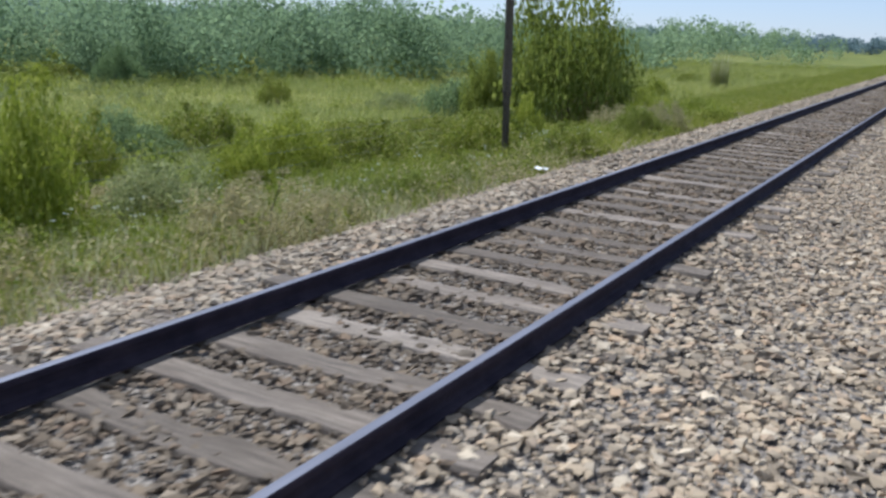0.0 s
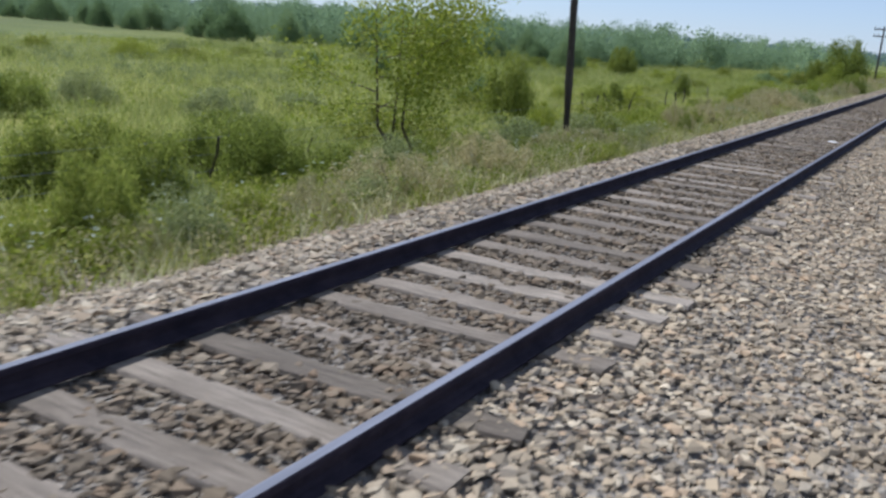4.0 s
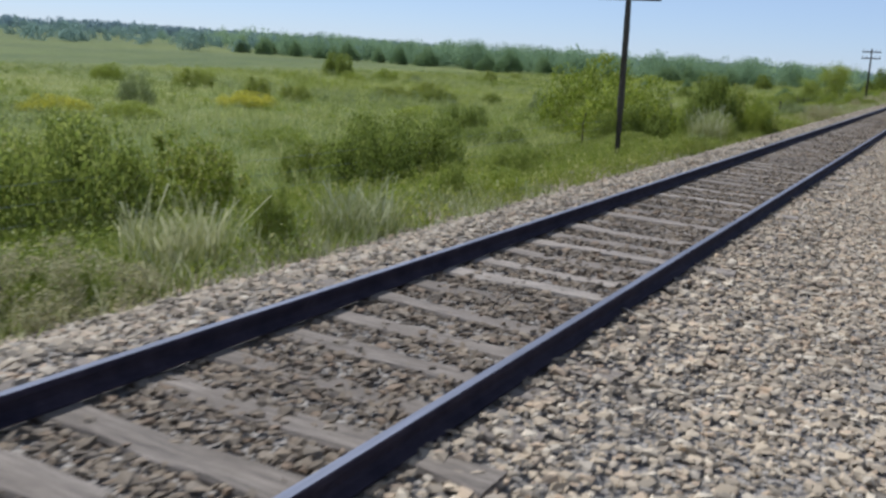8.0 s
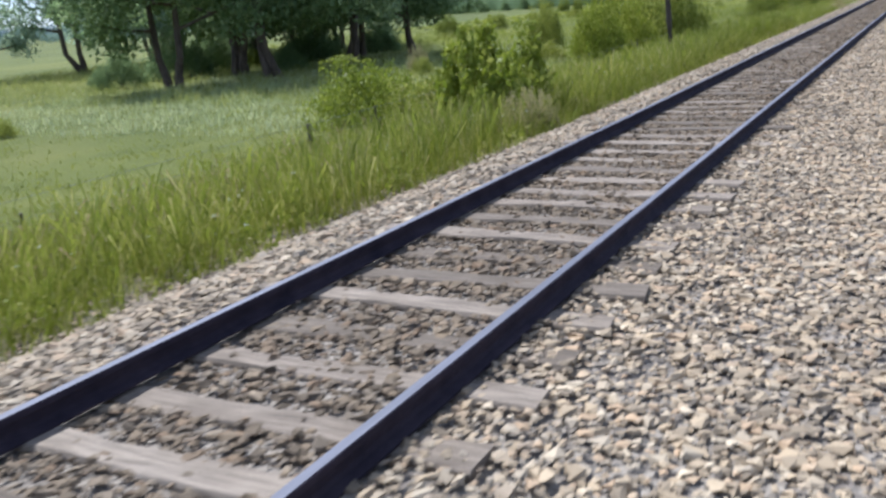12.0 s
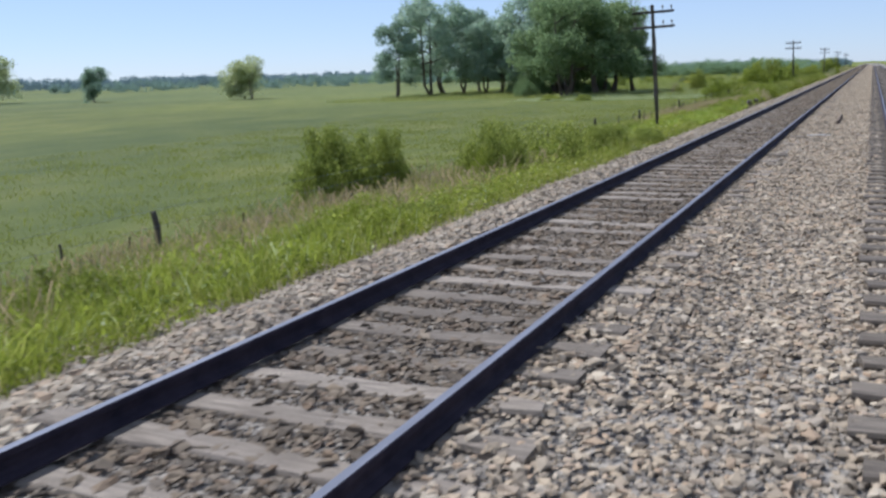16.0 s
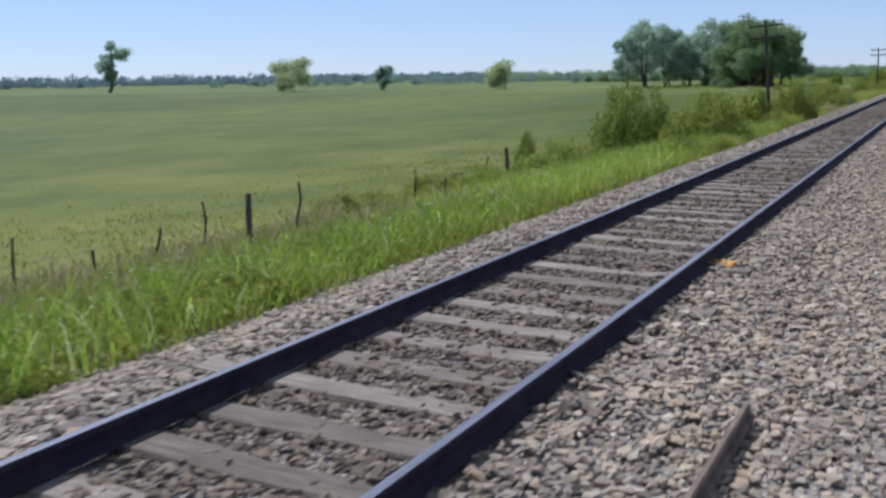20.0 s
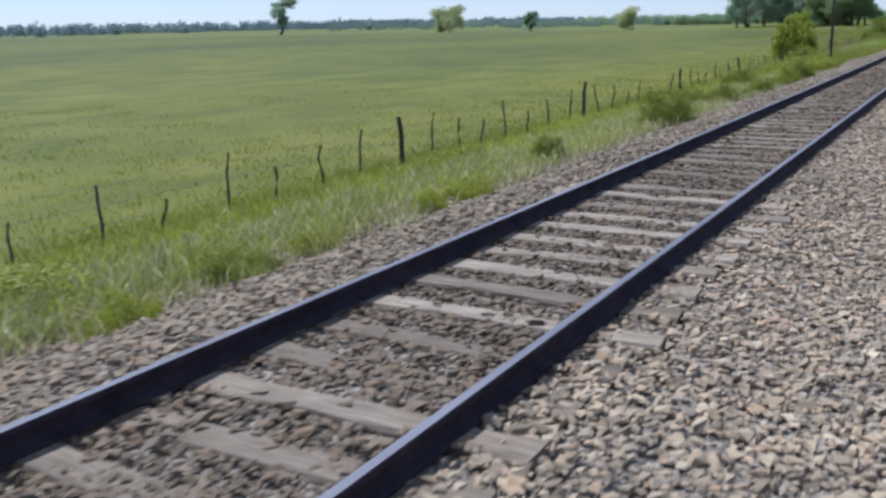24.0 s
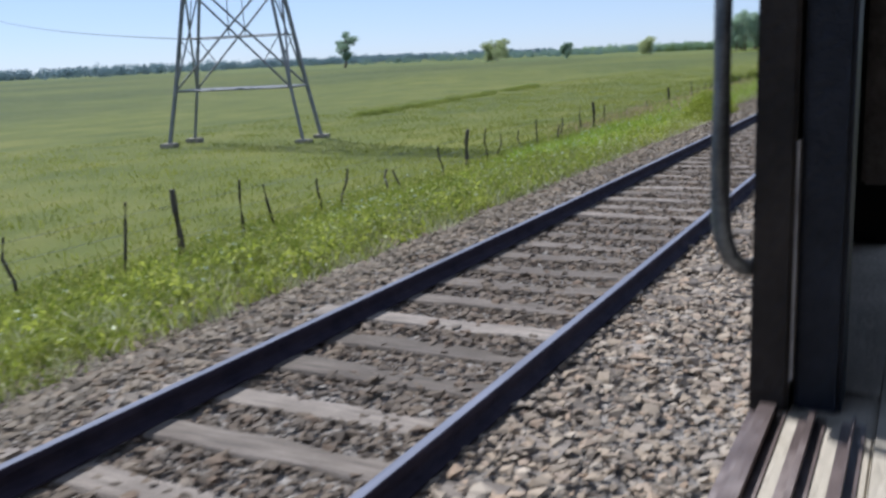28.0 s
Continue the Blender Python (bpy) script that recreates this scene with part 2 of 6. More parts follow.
BRIGHT = leaf_material("bright_shrub", ((0.0, (0.21, 0.25, 0.028)), (0.6, (0.32, 0.345, 0.045)), (1.0, (0.44, 0.43, 0.10))), 0.5, 0.42)
PALE = leaf_material("grey_green_shrub", ((0.0, (0.18, 0.20, 0.08)), (0.6, (0.27, 0.29, 0.12)), (1.0, (0.37, 0.375, 0.18))), 0.7, 0.48)
YELLOW = leaf_material("yellow_green_crown", ((0.0, (0.36, 0.39, 0.19)), (0.6, (0.47, 0.49, 0.25)), (1.0, (0.58, 0.58, 0.33))), 0.7, 0.5)
BLOSSOM = leaf_material("white_blossom", ((0.0, (0.6, 0.6, 0.5)), (0.7, (0.8, 0.8, 0.74)), (1.0, (0.8, 0.74, 0.35))), 0.7, 0.3)
# grove and lone-tree leaf; pale blue cast of the haze put into its colour
HAZED_TREE_LEAF = leaf_material("tree_leaf", ((0.0, (0.28, 0.36, 0.27)), (0.6, (0.37, 0.45, 0.32)), (1.0, (0.45, 0.51, 0.36))), 0.7, 0.5)
WOOD_LEAF = leaf_material("wood_leaf", ((0.0, (0.22, 0.295, 0.17)), (0.6, (0.26, 0.335, 0.185)), (1.0, (0.295, 0.37, 0.20))), 0.95, 0.5)
WILD_LEAF = leaf_material("wild_bush_leaf", ((0.0, (0.15, 0.21, 0.095)), (0.6, (0.215, 0.28, 0.125)), (1.0, (0.29, 0.345, 0.155))), 0.8, 0.5)
DARK_LEAF = leaf_material("dark_tree_leaf", ((0.0, (0.16, 0.22, 0.10)), (0.6, (0.245, 0.315, 0.14)), (1.0, (0.34, 0.395, 0.19))), 0.65, 0.55)
# distance haze is put into these two leaf colours: greens shifted towards blue
HAZED_BELT_LEAF = leaf_material("hazed_middle_wood_leaf", ((0.0, (0.19, 0.26, 0.225)), (0.6, (0.225, 0.30, 0.25)), (1.0, (0.265, 0.335, 0.27))), 0.9, 0.5)
HAZED_FAR_LEAF = leaf_material("hazed_far_leaf", ((0.0, (0.20, 0.26, 0.29)), (0.6, (0.245, 0.31, 0.335)), (1.0, (0.285, 0.35, 0.36))), 0.7, 0.4)


# ---- building helpers ----
def mesh_of(name, verts, faces, materials, which=None, smooth=False):
    me = bpy.data.meshes.new(name)
    me.from_pydata(np.asarray(verts, float).tolist(), [], [list(map(int, f)) for f in faces])
    for m in materials:
        me.materials.append(m)
    if which is not None:
        me.polygons.foreach_set("material_index", np.asarray(which, np.int32))
    if smooth:
        me.polygons.foreach_set("use_smooth", np.ones(len(me.polygons), bool))
    me.update()
    return me


def child(name, me, parent, m=None, label=""):
    ob = new(name, me)
    ob.parent = parent
    if m is not None:
        ob.matrix_basis = m
    return tagged(ob, label)


def part(name, bm, mat, parent, label=""):
    me = bpy.data.meshes.new(name)
    bm.to_mesh(me)
    bm.free()
    me.materials.append(mat)
    return child(name, me, parent, None, label)


def box(bm, x0, x1, y0, y1, z0, z1, bevel=0.0):
    r = bmesh.ops.create_cube(bm, size=1.0)["verts"]
    for v in r:
        v.co = Vector(((x0 + x1) / 2 + v.co.x * (x1 - x0), (y0 + y1) / 2 + v.co.y * (y1 - y0), (z0 + z1) / 2 + v.co.z * (z1 - z0)))
    if bevel:
        edges = list({e for v in r for e in v.link_edges})
        bmesh.ops.bevel(bm, geom=edges, offset=bevel, segments=2, affect="EDGES")


def tube(points, radii, sides=6):
    """Vertices and faces of a round bar through the points."""
    verts, faces = [], []
    pts = [Vector(p) for p in points]
    for i, p in enumerate(pts):
        way = (pts[min(i + 1, len(pts) - 1)] - pts[max(i - 1, 0)]).normalized()
        q = way.to_track_quat("Z", "Y")
        for k in range(sides):
            a = 2 * math.pi * k / sides
            verts.append(p + q @ Vector((radii[i] * math.cos(a), radii[i] * math.sin(a), 0)))
        if i:
            for k in range(sides):
                b, n = (i - 1) * sides, (k + 1) % sides
                faces.append((b + k, b + n, b + sides + n, b + sides + k))
    faces.append(tuple(range(sides - 1, -1, -1)))
    faces.append(tuple(range(len(verts) - sides, len(verts))))
    return verts, faces


def joined(pieces):
    verts, faces = [], []
    for v, f in pieces:
        n = len(verts)
        verts += [tuple(p) for p in v]
        faces += [tuple(i + n for i in q) for q in f]
    return verts, faces


# ---- the ground, the two track beds ----
MIDDLE = 2.15          # half-way between the two tracks
OWN = 4.30             # the middle of the train's own track
GAUGE = 1.676
STEP = 0.58            # sleeper spacing
FIRST_SLEEPER = 0.201
PROFILE_X = (0.0, 3.6, 4.6, 6.4, 8.6, 10.5, 13.0, 20.0, 60.0)
PROFILE_Z = (-0.72, -0.72, -0.62, -0.75, -1.20, -1.45, -1.60, -1.75, -1.9)


def ground_z(x, y):
    d = abs(x - MIDDLE)
    z = float(np.interp(d, PROFILE_X, PROFILE_Z))
    far = max(0.0, min(1.0, (d - 12.0) / 40.0))
    return z + far * 0.55 * noise.noise(Vector((x * 0.018, y * 0.012, 3.0)))


def bed_z(x):
    d = abs(x - MIDDLE)
    return float(np.interp(d, (0.0, 0.6, 1.2, 3.6, 4.0, 5.2, 6.4), (-0.25, -0.22, -0.17, -0.19, -0.24, -0.60, -0.73)))


def sheet(name, xs, ys, height, mats):
    verts = [(x, y, height(x, y)) for y in ys for x in xs]
    n = len(xs)
    faces = [(j * n + i, j * n + i + 1, (j + 1) * n + i + 1, (j + 1) * n + i) for j in range(len(ys) - 1) for i in range(n - 1)]
    return new(name, mesh_of(name, verts, faces, mats, smooth=True))


left = [-3500, -2000, -1200, -800, -550, -400, -300, -230, -180, -145, -115, -92, -75, -62, -52, -44, -37, -31, -26, -22, -18.5, -15.5, -13, -11, -9.5, -8.3, -7.2, -6.2, -5.3, -4.4, -3.6, -2.9, -2.2, -1.5]
xs = left + [2 * MIDDLE - x for x in reversed(left)]
ys = [-3500, -2200, -1500, -1100, -850] + list(range(-720, 140, 6)) + [170, 220, 300, 420, 600, 900, 1400, 2200, 3500]
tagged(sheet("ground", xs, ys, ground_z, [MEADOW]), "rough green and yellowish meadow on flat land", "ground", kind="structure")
bed_x = [MIDDLE + d for d in (-6.4, -5.2, -4.7, -4.2, -3.9, -3.6, -1.2, -0.6, 0.0, 0.6, 1.2, 3.6, 3.9, 4.2, 4.7, 5.2, 6.4)]
tagged(sheet("ballast_bed", bed_x, list(range(-900, 401, 20)), lambda x, y: bed_z(x) - 0.02, [BED]), "grey-brown crushed stone bed under two railway tracks", "ballast", kind="structure")


# ---- rails ----
def rail(x):
    """A flat-bottomed rail: dark rusty web and foot, running surface worn bright."""
    half = [(0.0, 0.0), (0.027, -0.001), (0.032, -0.006), (0.0345, -0.014), (0.035, -0.036), (0.012, -0.048), (0.009, -0.10), (0.02, -0.122), (0.068, -0.140), (0.068, -0.153)]
    ring = half[1:] + [(-a, b) for a, b in reversed(half[1:])]
    ends = [(-900.0 + 18.0 * k) for k in range(73)]
    ob = new("rail")
    tagged(ob, "dark rusty steel rail with a worn shiny top", "rail", "rails of the tracks")
    n = len(ring)
    head = {0, 1, 2, n - 1, n - 2, n - 3, n - 4}
    for name, keep, mats in (("rail_head", head, [RUST, STEEL]), ("rail_foot", set(range(n)) - head, [RUST])):
        verts, faces, which = [], [], []
        for y in ends:
            verts += [(x + a, y, b) for a, b in ring]
        for j in range(len(ends) - 1):
            for i in sorted(keep):
                k = (i + 1) % n
                faces.append((j * n + i, j * n + k, (j + 1) * n + k, (j + 1) * n + i))
                which.append(1 if name == "rail_head" and i == n - 1 else 0)
        child(name, mesh_of(name, verts, faces, mats, which), ob, None, "worn shiny railhead" if name == "rail_head" else "")
    return ob


for x in (-GAUGE / 2 - 0.035, GAUGE / 2 + 0.035, OWN - GAUGE / 2 - 0.035, OWN + GAUGE / 2 + 0.035):
    rail(x)


# ---- sleepers ----
def sleeper_shape(seed):
    """One hewn timber: uneven edges, a rounded worn top, split ends."""
    rng = np.random.default_rng(seed)
    cuts = 9
    long = 1.33 + rng.uniform(-0.05, 0.06)
    verts, faces = [], []
    for i in range(cuts):
        x = -long + 2 * long * i / (cuts - 1) + rng.normal(0, 0.006)
        w = 0.126 + rng.normal(0, 0.014)
        o = rng.normal(0, 0.005)
        t = rng.normal(0, 0.004)
        skew = rng.normal(0, 0.012) if i in (0, cuts - 1) else 0.0
        verts += [(x, o - w, -0.15), (x + skew, o - w, -0.022 + t), (x + skew, o - w + 0.016, t), (x - skew, o + w - 0.016, t + rng.normal(0, 0.003)), (x - skew, o + w, -0.022 + t), (x, o + w, -0.15)]
        if i:
            b = (i - 1) * 6
            faces += [(b + k, b + k + 1, b + k + 7, b + k + 6) for k in range(5)]
    faces += [(0, 5, 4, 3, 2, 1), tuple(range((cuts - 1) * 6, cuts * 6))]
    return verts, faces


SLEEPERS = [sleeper_shape(s) for s in range(8)]
sleeper_meshes = [mesh_of("sleeper", v, f, [SLEEPER]) for v, f in SLEEPERS]
rng = random.Random(4)
FIRST = -980           # index of the sleeper nearest the end of the run
for k in range(FIRST, 358):
    if (k - FIRST) % 270 == 0:
        track = new("track")
        tagged(track, "weathered grey timber sleepers sunk in stone ballast", "railway track", kind="structure")
    i, dy, dx, turn, dz = rng.randrange(8), rng.gauss(0, 0.02), rng.gauss(0, 0.03), rng.gauss(0, 0.6), -0.153 - abs(rng.gauss(0, 0.008))
    child("sleeper", sleeper_meshes[i], track, pose(dx, FIRST_SLEEPER + k * STEP + dy, dz, 0, rng.gauss(0, 0.4), turn + (180 if rng.random() < 0.5 else 0)))
v, f = joined([([pose(OWN, k * STEP, -0.155) @ Vector(p) for p in SLEEPERS[k % 8][0]], SLEEPERS[k % 8][1]) for k in range(FIRST - 60, 60)])
tagged(new("own_sleepers", mesh_of("own_sleepers", v, f, [SLEEPER])), "weathered timber sleepers of the neighbouring track", "sleepers", kind="stuff")


# ---- ballast stones ----
def stones(seed, length, ranges, buried=0.0):
    """Crushed stone as one mesh: seven-cornered angular chips half sunk in the bed."""
    r = np.random.default_rng(seed)
    out = []
    for x0, x1, gap in ranges:
        nx, ny = int((x1 - x0) / gap), int(length / gap)
        gx, gy = np.meshgrid(np.arange(nx), np.arange(ny))
        px = x0 + (gx.ravel() + 0.5 + r.uniform(-0.45, 0.45, nx * ny)) * gap
        py = (gy.ravel() + 0.5 + r.uniform(-0.45, 0.45, nx * ny)) * gap
        out.append(np.stack([px, py, np.full(len(px), gap)], 1))
    p = np.concatenate(out)
    # leave the sleepers mostly bare between and beside the rails
    near = np.abs((p[:, 1] / STEP) - np.round(p[:, 1] / STEP)) * STEP
    row = np.round(p[:, 1] / STEP).astype(int)
    end = (0.96 + 0.36 * r.random(64))[row % 64] + r.uniform(-0.05, 0.05, len(p))
    cover = (0.05 + 0.6 * r.random(64) ** 3)[row % 64] * (0.35 + 1.3 * (np.sin(p[:, 0] * 2.3 + row * 1.7) > 0.2))
    cover = cover * (1 + buried) + 0.1 * buried + (0.22 + 0.6 * buried) * (p[:, 0] > 0.9)
    p[:, 2] = np.where(p[:, 0] < -3.0, 0.06, p[:, 2])
    bare = (near < 0.085 + 0.05 * r.random(len(p))) & (np.abs(p[:, 0]) < end) & (r.random(len(p)) > cover)
    on_rail = np.abs(np.abs(p[:, 0]) - 0.873) < 0.085
    p = p[~bare & ~on_rail]
    n = len(p)
    base = np.interp(np.abs(p[:, 0] - MIDDLE), (0.0, 0.6, 1.2, 3.6, 4.0, 5.2, 6.4), (-0.25, -0.22, -0.17, -0.19, -0.24, -0.60, -0.73))
    size = p[:, 2] * np.clip(r.lognormal(-0.45, 0.42, n), 0.25, 1.25)
    tall = size * r.uniform(0.2, 0.46, n)
    base = base + r.normal(0, 0.008, n) + np.where(np.abs(p[:, 0]) < 0.9, 0.008 + 0.008 * buried, np.where(np.abs(p[:, 0]) < 1.7, 0.014 + 0.028 * buried, 0.004))
    a0 = r.uniform(0, 2 * np.pi, n)
    flat = r.uniform(0.45, 0.95, n)
    v = np.zeros((n, 7, 3))
    for k in range(4):
        a = a0 + k * np.pi / 2 + r.uniform(-0.35, 0.35, n)
        d = size * r.uniform(0.75, 1.15, n)
        v[:, k] = np.stack([np.cos(a) * d, np.sin(a) * d * flat, -0.25 * tall], 1)
    for k in range(3):
        a = a0 + 0.5 + k * 2 * np.pi / 3 + r.uniform(-0.5, 0.5, n)
        d = size * r.uniform(0.5, 1.0, n)
        v[:, 4 + k] = np.stack([np.cos(a) * d, np.sin(a) * d * flat, tall * r.uniform(0.15, 1.2, n)], 1)
    spin = r.uniform(0, 2 * np.pi, n)
    c, s = np.cos(spin)[:, None], np.sin(spin)[:, None]
    v[..., 0], v[..., 1] = v[..., 0] * c - v[..., 1] * s, v[..., 0] * s + v[..., 1] * c
    v += np.stack([p[:, 0], p[:, 1], base], 1)[:, None, :]
    f = np.array([(4, 5, 6), (0, 1, 4), (1, 5, 4), (1, 2, 5), (2, 6, 5), (2, 3, 6), (3, 4, 6), (3, 0, 4)])
    faces = (f[None] + 7 * np.arange(n)[:, None, None]).reshape(-1, 3)
    me = bpy.data.meshes.new("ballast_stones")
    me.vertices.add(n * 7)
    me.vertices.foreach_set("co", v.reshape(-1))
    me.loops.add(len(faces) * 3)
    me.loops.foreach_set("vertex_index", faces.reshape(-1).astype(np.int32))
    me.polygons.add(len(faces))
    me.polygons.foreach_set("loop_start", (np.arange(len(faces)) * 3).astype(np.int32))
    me.materials.append(STONE)
    me.update(calc_edges=True)
    me.shade_flat()
    return me


BAY = 20 * STEP
NEAR_RANGES = ((-0.84, 0.84, 0.056), (0.84, 3.2, 0.056), (-4.3, -0.84, 0.066))
near_stones = [stones(s, BAY, NEAR_RANGES, 0.15) for s in (11, 12)]
# the older stretch, where stone lies over many sleepers and most of their ends
covered_stones = [stones(s, BAY, NEAR_RANGES, b) for s, b in ((14, 0.4), (15, 0.2), (16, 0.5))]
far_stones = stones(13, BAY, ((-2.75, 3.0, 0.13),))
for k in range(-50, 13):
    me = far_stones if k >= 4 else near_stones[k % 2] if k > -13 else covered_stones[k % 3]
    ob = new("ballast_stones", me)
    ob.location.y = FIRST_SLEEPER + k * BAY
    tagged(ob, "loose angular grey and tan crushed stone", "ballast", "track ballast", "stuff")


def leaves(rng, centres, radii, per, size, flat=0.9, grounded=True):
    """Leaf quads over a heap of clumps; thinner towards the middle of each, so that it has gaps and depth."""
    n = len(centres) * per
    c = np.repeat(centres, per, 0)
    d = rng.normal(size=(n, 3))
    d /= np.linalg.norm(d, axis=1)[:, None]
    p = c + d * (np.repeat(radii, per) * rng.uniform(0.35, 1.08, n) ** 0.7)[:, None] * np.array([1, 1, flat])
    u = rng.normal(size=(n, 3))
    u /= np.linalg.norm(u, axis=1)[:, None]
    w = np.cross(u, d + 0.4 * rng.normal(size=(n, 3)))
    w /= np.linalg.norm(w, axis=1)[:, None] + 1e-9
    s = (size * rng.uniform(0.5, 1.3, n))[:, None]
    v = np.stack([p - u * s, p + w * s * 0.5, p + u * s, p - w * s * 0.5], 1).reshape(-1, 3)
    if grounded:
        v[:, 2] = np.maximum(v[:, 2], 0.01)
    f = np.arange(n * 4).reshape(-1, 4)
    return v, f


# ---- grass ----
def blades(seed, spots, height, width, lean, mat, heads=0.0):
    """A stretch of grass as one mesh: bent tapering blades at the spots (x, y, z, scale)."""
    r = np.random.default_rng(seed)
    n = len(spots)
    h = height * spots[:, 3] * r.uniform(0.55, 1.15, n)
    a, b = r.uniform(0, 2 * np.pi, n), r.uniform(0, 2 * np.pi, n)
    w = width * r.uniform(0.6, 1.3, n)
    out = h * lean * r.uniform(0.2, 1.2, n)
    side = np.stack([np.cos(a), np.sin(a), np.zeros(n)], 1) * w[:, None]
    way = np.stack([np.cos(b), np.sin(b), np.zeros(n)], 1) * out[:, None]
    up = np.array([0, 0, 1.0])
    root = spots[:, :3]
    tip_wide = np.where(r.random(n) < heads, 1.6, 0.12)[:, None]
    v = np.stack([root - side / 2, root + side / 2,
                  root + way * 0.35 + up * h[:, None] * 0.6 + side * 0.42, root + way * 0.35 + up * h[:, None] * 0.6 - side * 0.42,
                  root + way + up * h[:, None] + side * tip_wide / 2, root + way + up * h[:, None] - side * tip_wide / 2], 1).reshape(-1, 3)
    f = (np.array([(0, 1, 2, 3), (3, 2, 4, 5)])[None] + 6 * np.arange(n)[:, None, None]).reshape(-1, 4)
    me = bpy.data.meshes.new("grass")
    me.vertices.add(len(v))
    me.vertices.foreach_set("co", v.reshape(-1))
    me.loops.add(len(f) * 4)
    me.loops.foreach_set("vertex_index", f.reshape(-1).astype(np.int32))
    me.polygons.add(len(f))
    me.polygons.foreach_set("loop_start", (np.arange(len(f)) * 4).astype(np.int32))
    me.materials.append(mat)
    me.update(calc_edges=True)
    return me


def verge_spots(seed, count, x0, x1, length, clump=0.5, thin=1.0):
    """Roots of grass between x0 and x1, in tufts, on the slope beside the line."""
    r = np.random.default_rng(seed)
    tufts = np.stack([x1 - (x1 - x0) * r.random(count // 14) ** thin, r.uniform(0, length, count // 14)], 1)
    which = r.integers(0, len(tufts), count)
    xy = tufts[which] + r.normal(0, clump * 0.3, (count, 2))
    xy[:, 0] = np.clip(xy[:, 0], x0, x1)
    scale = (0.6 + 0.7 * r.random(len(tufts)))[which]
    z = np.interp(np.abs(xy[:, 0] - MIDDLE), PROFILE_X, PROFILE_Z) - 0.02
    return np.column_stack([xy, z, scale])


VERGE = 8.0
kinds = {
    "meadow_grass": [blades(20 + s, verge_spots(30 + s, 7500, -9.2, -2.75, VERGE), 0.38, 0.010, 0.8, GRASS) for s in range(3)],
    "bright_grass": [blades(40 + s, verge_spots(50 + s, 6500, -7.6, -3.0, VERGE), 0.5, 0.013, 0.7, BRIGHT_GRASS, 0.05) for s in range(2)],
    "lush_grass": [blades(240 + s, verge_spots(250 + s, 6500, -6.6, -3.0, VERGE), 0.5, 0.015, 0.7, LUSH_GRASS, 0.04) for s in range(2)],
    "tall_grass": [blades(60 + s, verge_spots(70 + s, 6000, -8.6, -2.9, VERGE, 0.8), 0.65, 0.010, 0.7, GRASS, 0.2) for s in range(2)],
    "dry_grass": [blades(80 + s, verge_spots(90 + s, 2200, -5.2, -2.5, VERGE, 0.6), 0.36, 0.014, 0.5, DRY_GRASS, 0.1) for s in range(2)],
    "reed_grass": [blades(160 + s, verge_spots(170 + s, 5200, -8.0, -3.2, VERGE, 0.7), 0.8, 0.012, 0.45, GRASS, 0.35) for s in range(2)],
    "field_grass": [blades(100 + s, verge_spots(110 + s, 4600, -36.0, -8.8, VERGE, 1.6, 2.0), 0.15, 0.026, 1.2, PASTURE) for s in range(2)],
}


def weed_bed(seed, count, x0, x1, mat, size):
    """Broad-leaved weeds over the slope as one mesh of leaf clumps."""
    rng = np.random.default_rng(seed)
    x = rng.uniform(x0, x1, count)
    r = rng.uniform(0.08, 0.26, count)
    z = np.interp(np.abs(x - MIDDLE), PROFILE_X, PROFILE_Z) + r * rng.uniform(0.2, 1.5, count)
    v, f = leaves(rng, np.stack([x, rng.uniform(0, VERGE, count), z], 1), r, 26, size, 0.9, False)
    return mesh_of("weeds", v, f, [mat])


kinds["verge_weeds"] = [weed_bed(s, 520, -8.6, -3.0, GRASS, 0.035) for s in (120, 121, 122)]
kinds["bright_weeds"] = [weed_bed(s, 220, -6.5, -3.1, BRIGHT_GRASS, 0.04) for s in (123, 124)]
def rough(seed, count):
    """Rank grass and weeds of the rough meadow, knee to hip high and thicker in some drifts."""
    rng = np.random.default_rng(seed)
    n = count // 12
    tufts = np.stack([-9.0 - 58.0 * rng.random(n) ** 1.3, rng.uniform(0, VERGE, n)], 1)
    which = rng.integers(0, n, count)
    xy = tufts[which] + rng.normal(0, 0.3, (count, 2))
    scale = (0.45 + 0.75 * rng.random(n) ** 1.5)[which]
    z = np.interp(np.abs(xy[:, 0] - MIDDLE), PROFILE_X, PROFILE_Z) - 0.05
    return blades(seed + 9, np.column_stack([xy, z, scale]), 0.58, 0.02, 0.9, ROUGH, 0.1)


kinds["rough_meadow"] = [rough(s, 13000) for s in (130, 131, 132)]


def low_shrubs(seed, count, mat):
    """Low uneven shrubbery in drifts over the rough meadow."""
    rng = np.random.default_rng(seed)
    drift = np.stack([-11.0 - 50.0 * rng.random(7) ** 1.2, rng.uniform(0, VERGE, 7)], 1)
    xy = drift[rng.integers(0, 7, count)] + rng.normal(0, 1.0, (count, 2)) * np.array([2.6, 1.6])
    xy[:, 0] = np.minimum(xy[:, 0], -9.4)
    r = rng.uniform(0.2, 0.5, count)
    z = np.interp(np.abs(xy[:, 0] - MIDDLE), PROFILE_X, PROFILE_Z) + r * rng.uniform(0.0, 1.3, count)
    v, f = leaves(rng, np.column_stack([xy, z]), r, 55, 0.06, 0.8, False)
    return mesh_of("meadow_shrubs", v, f, [mat])


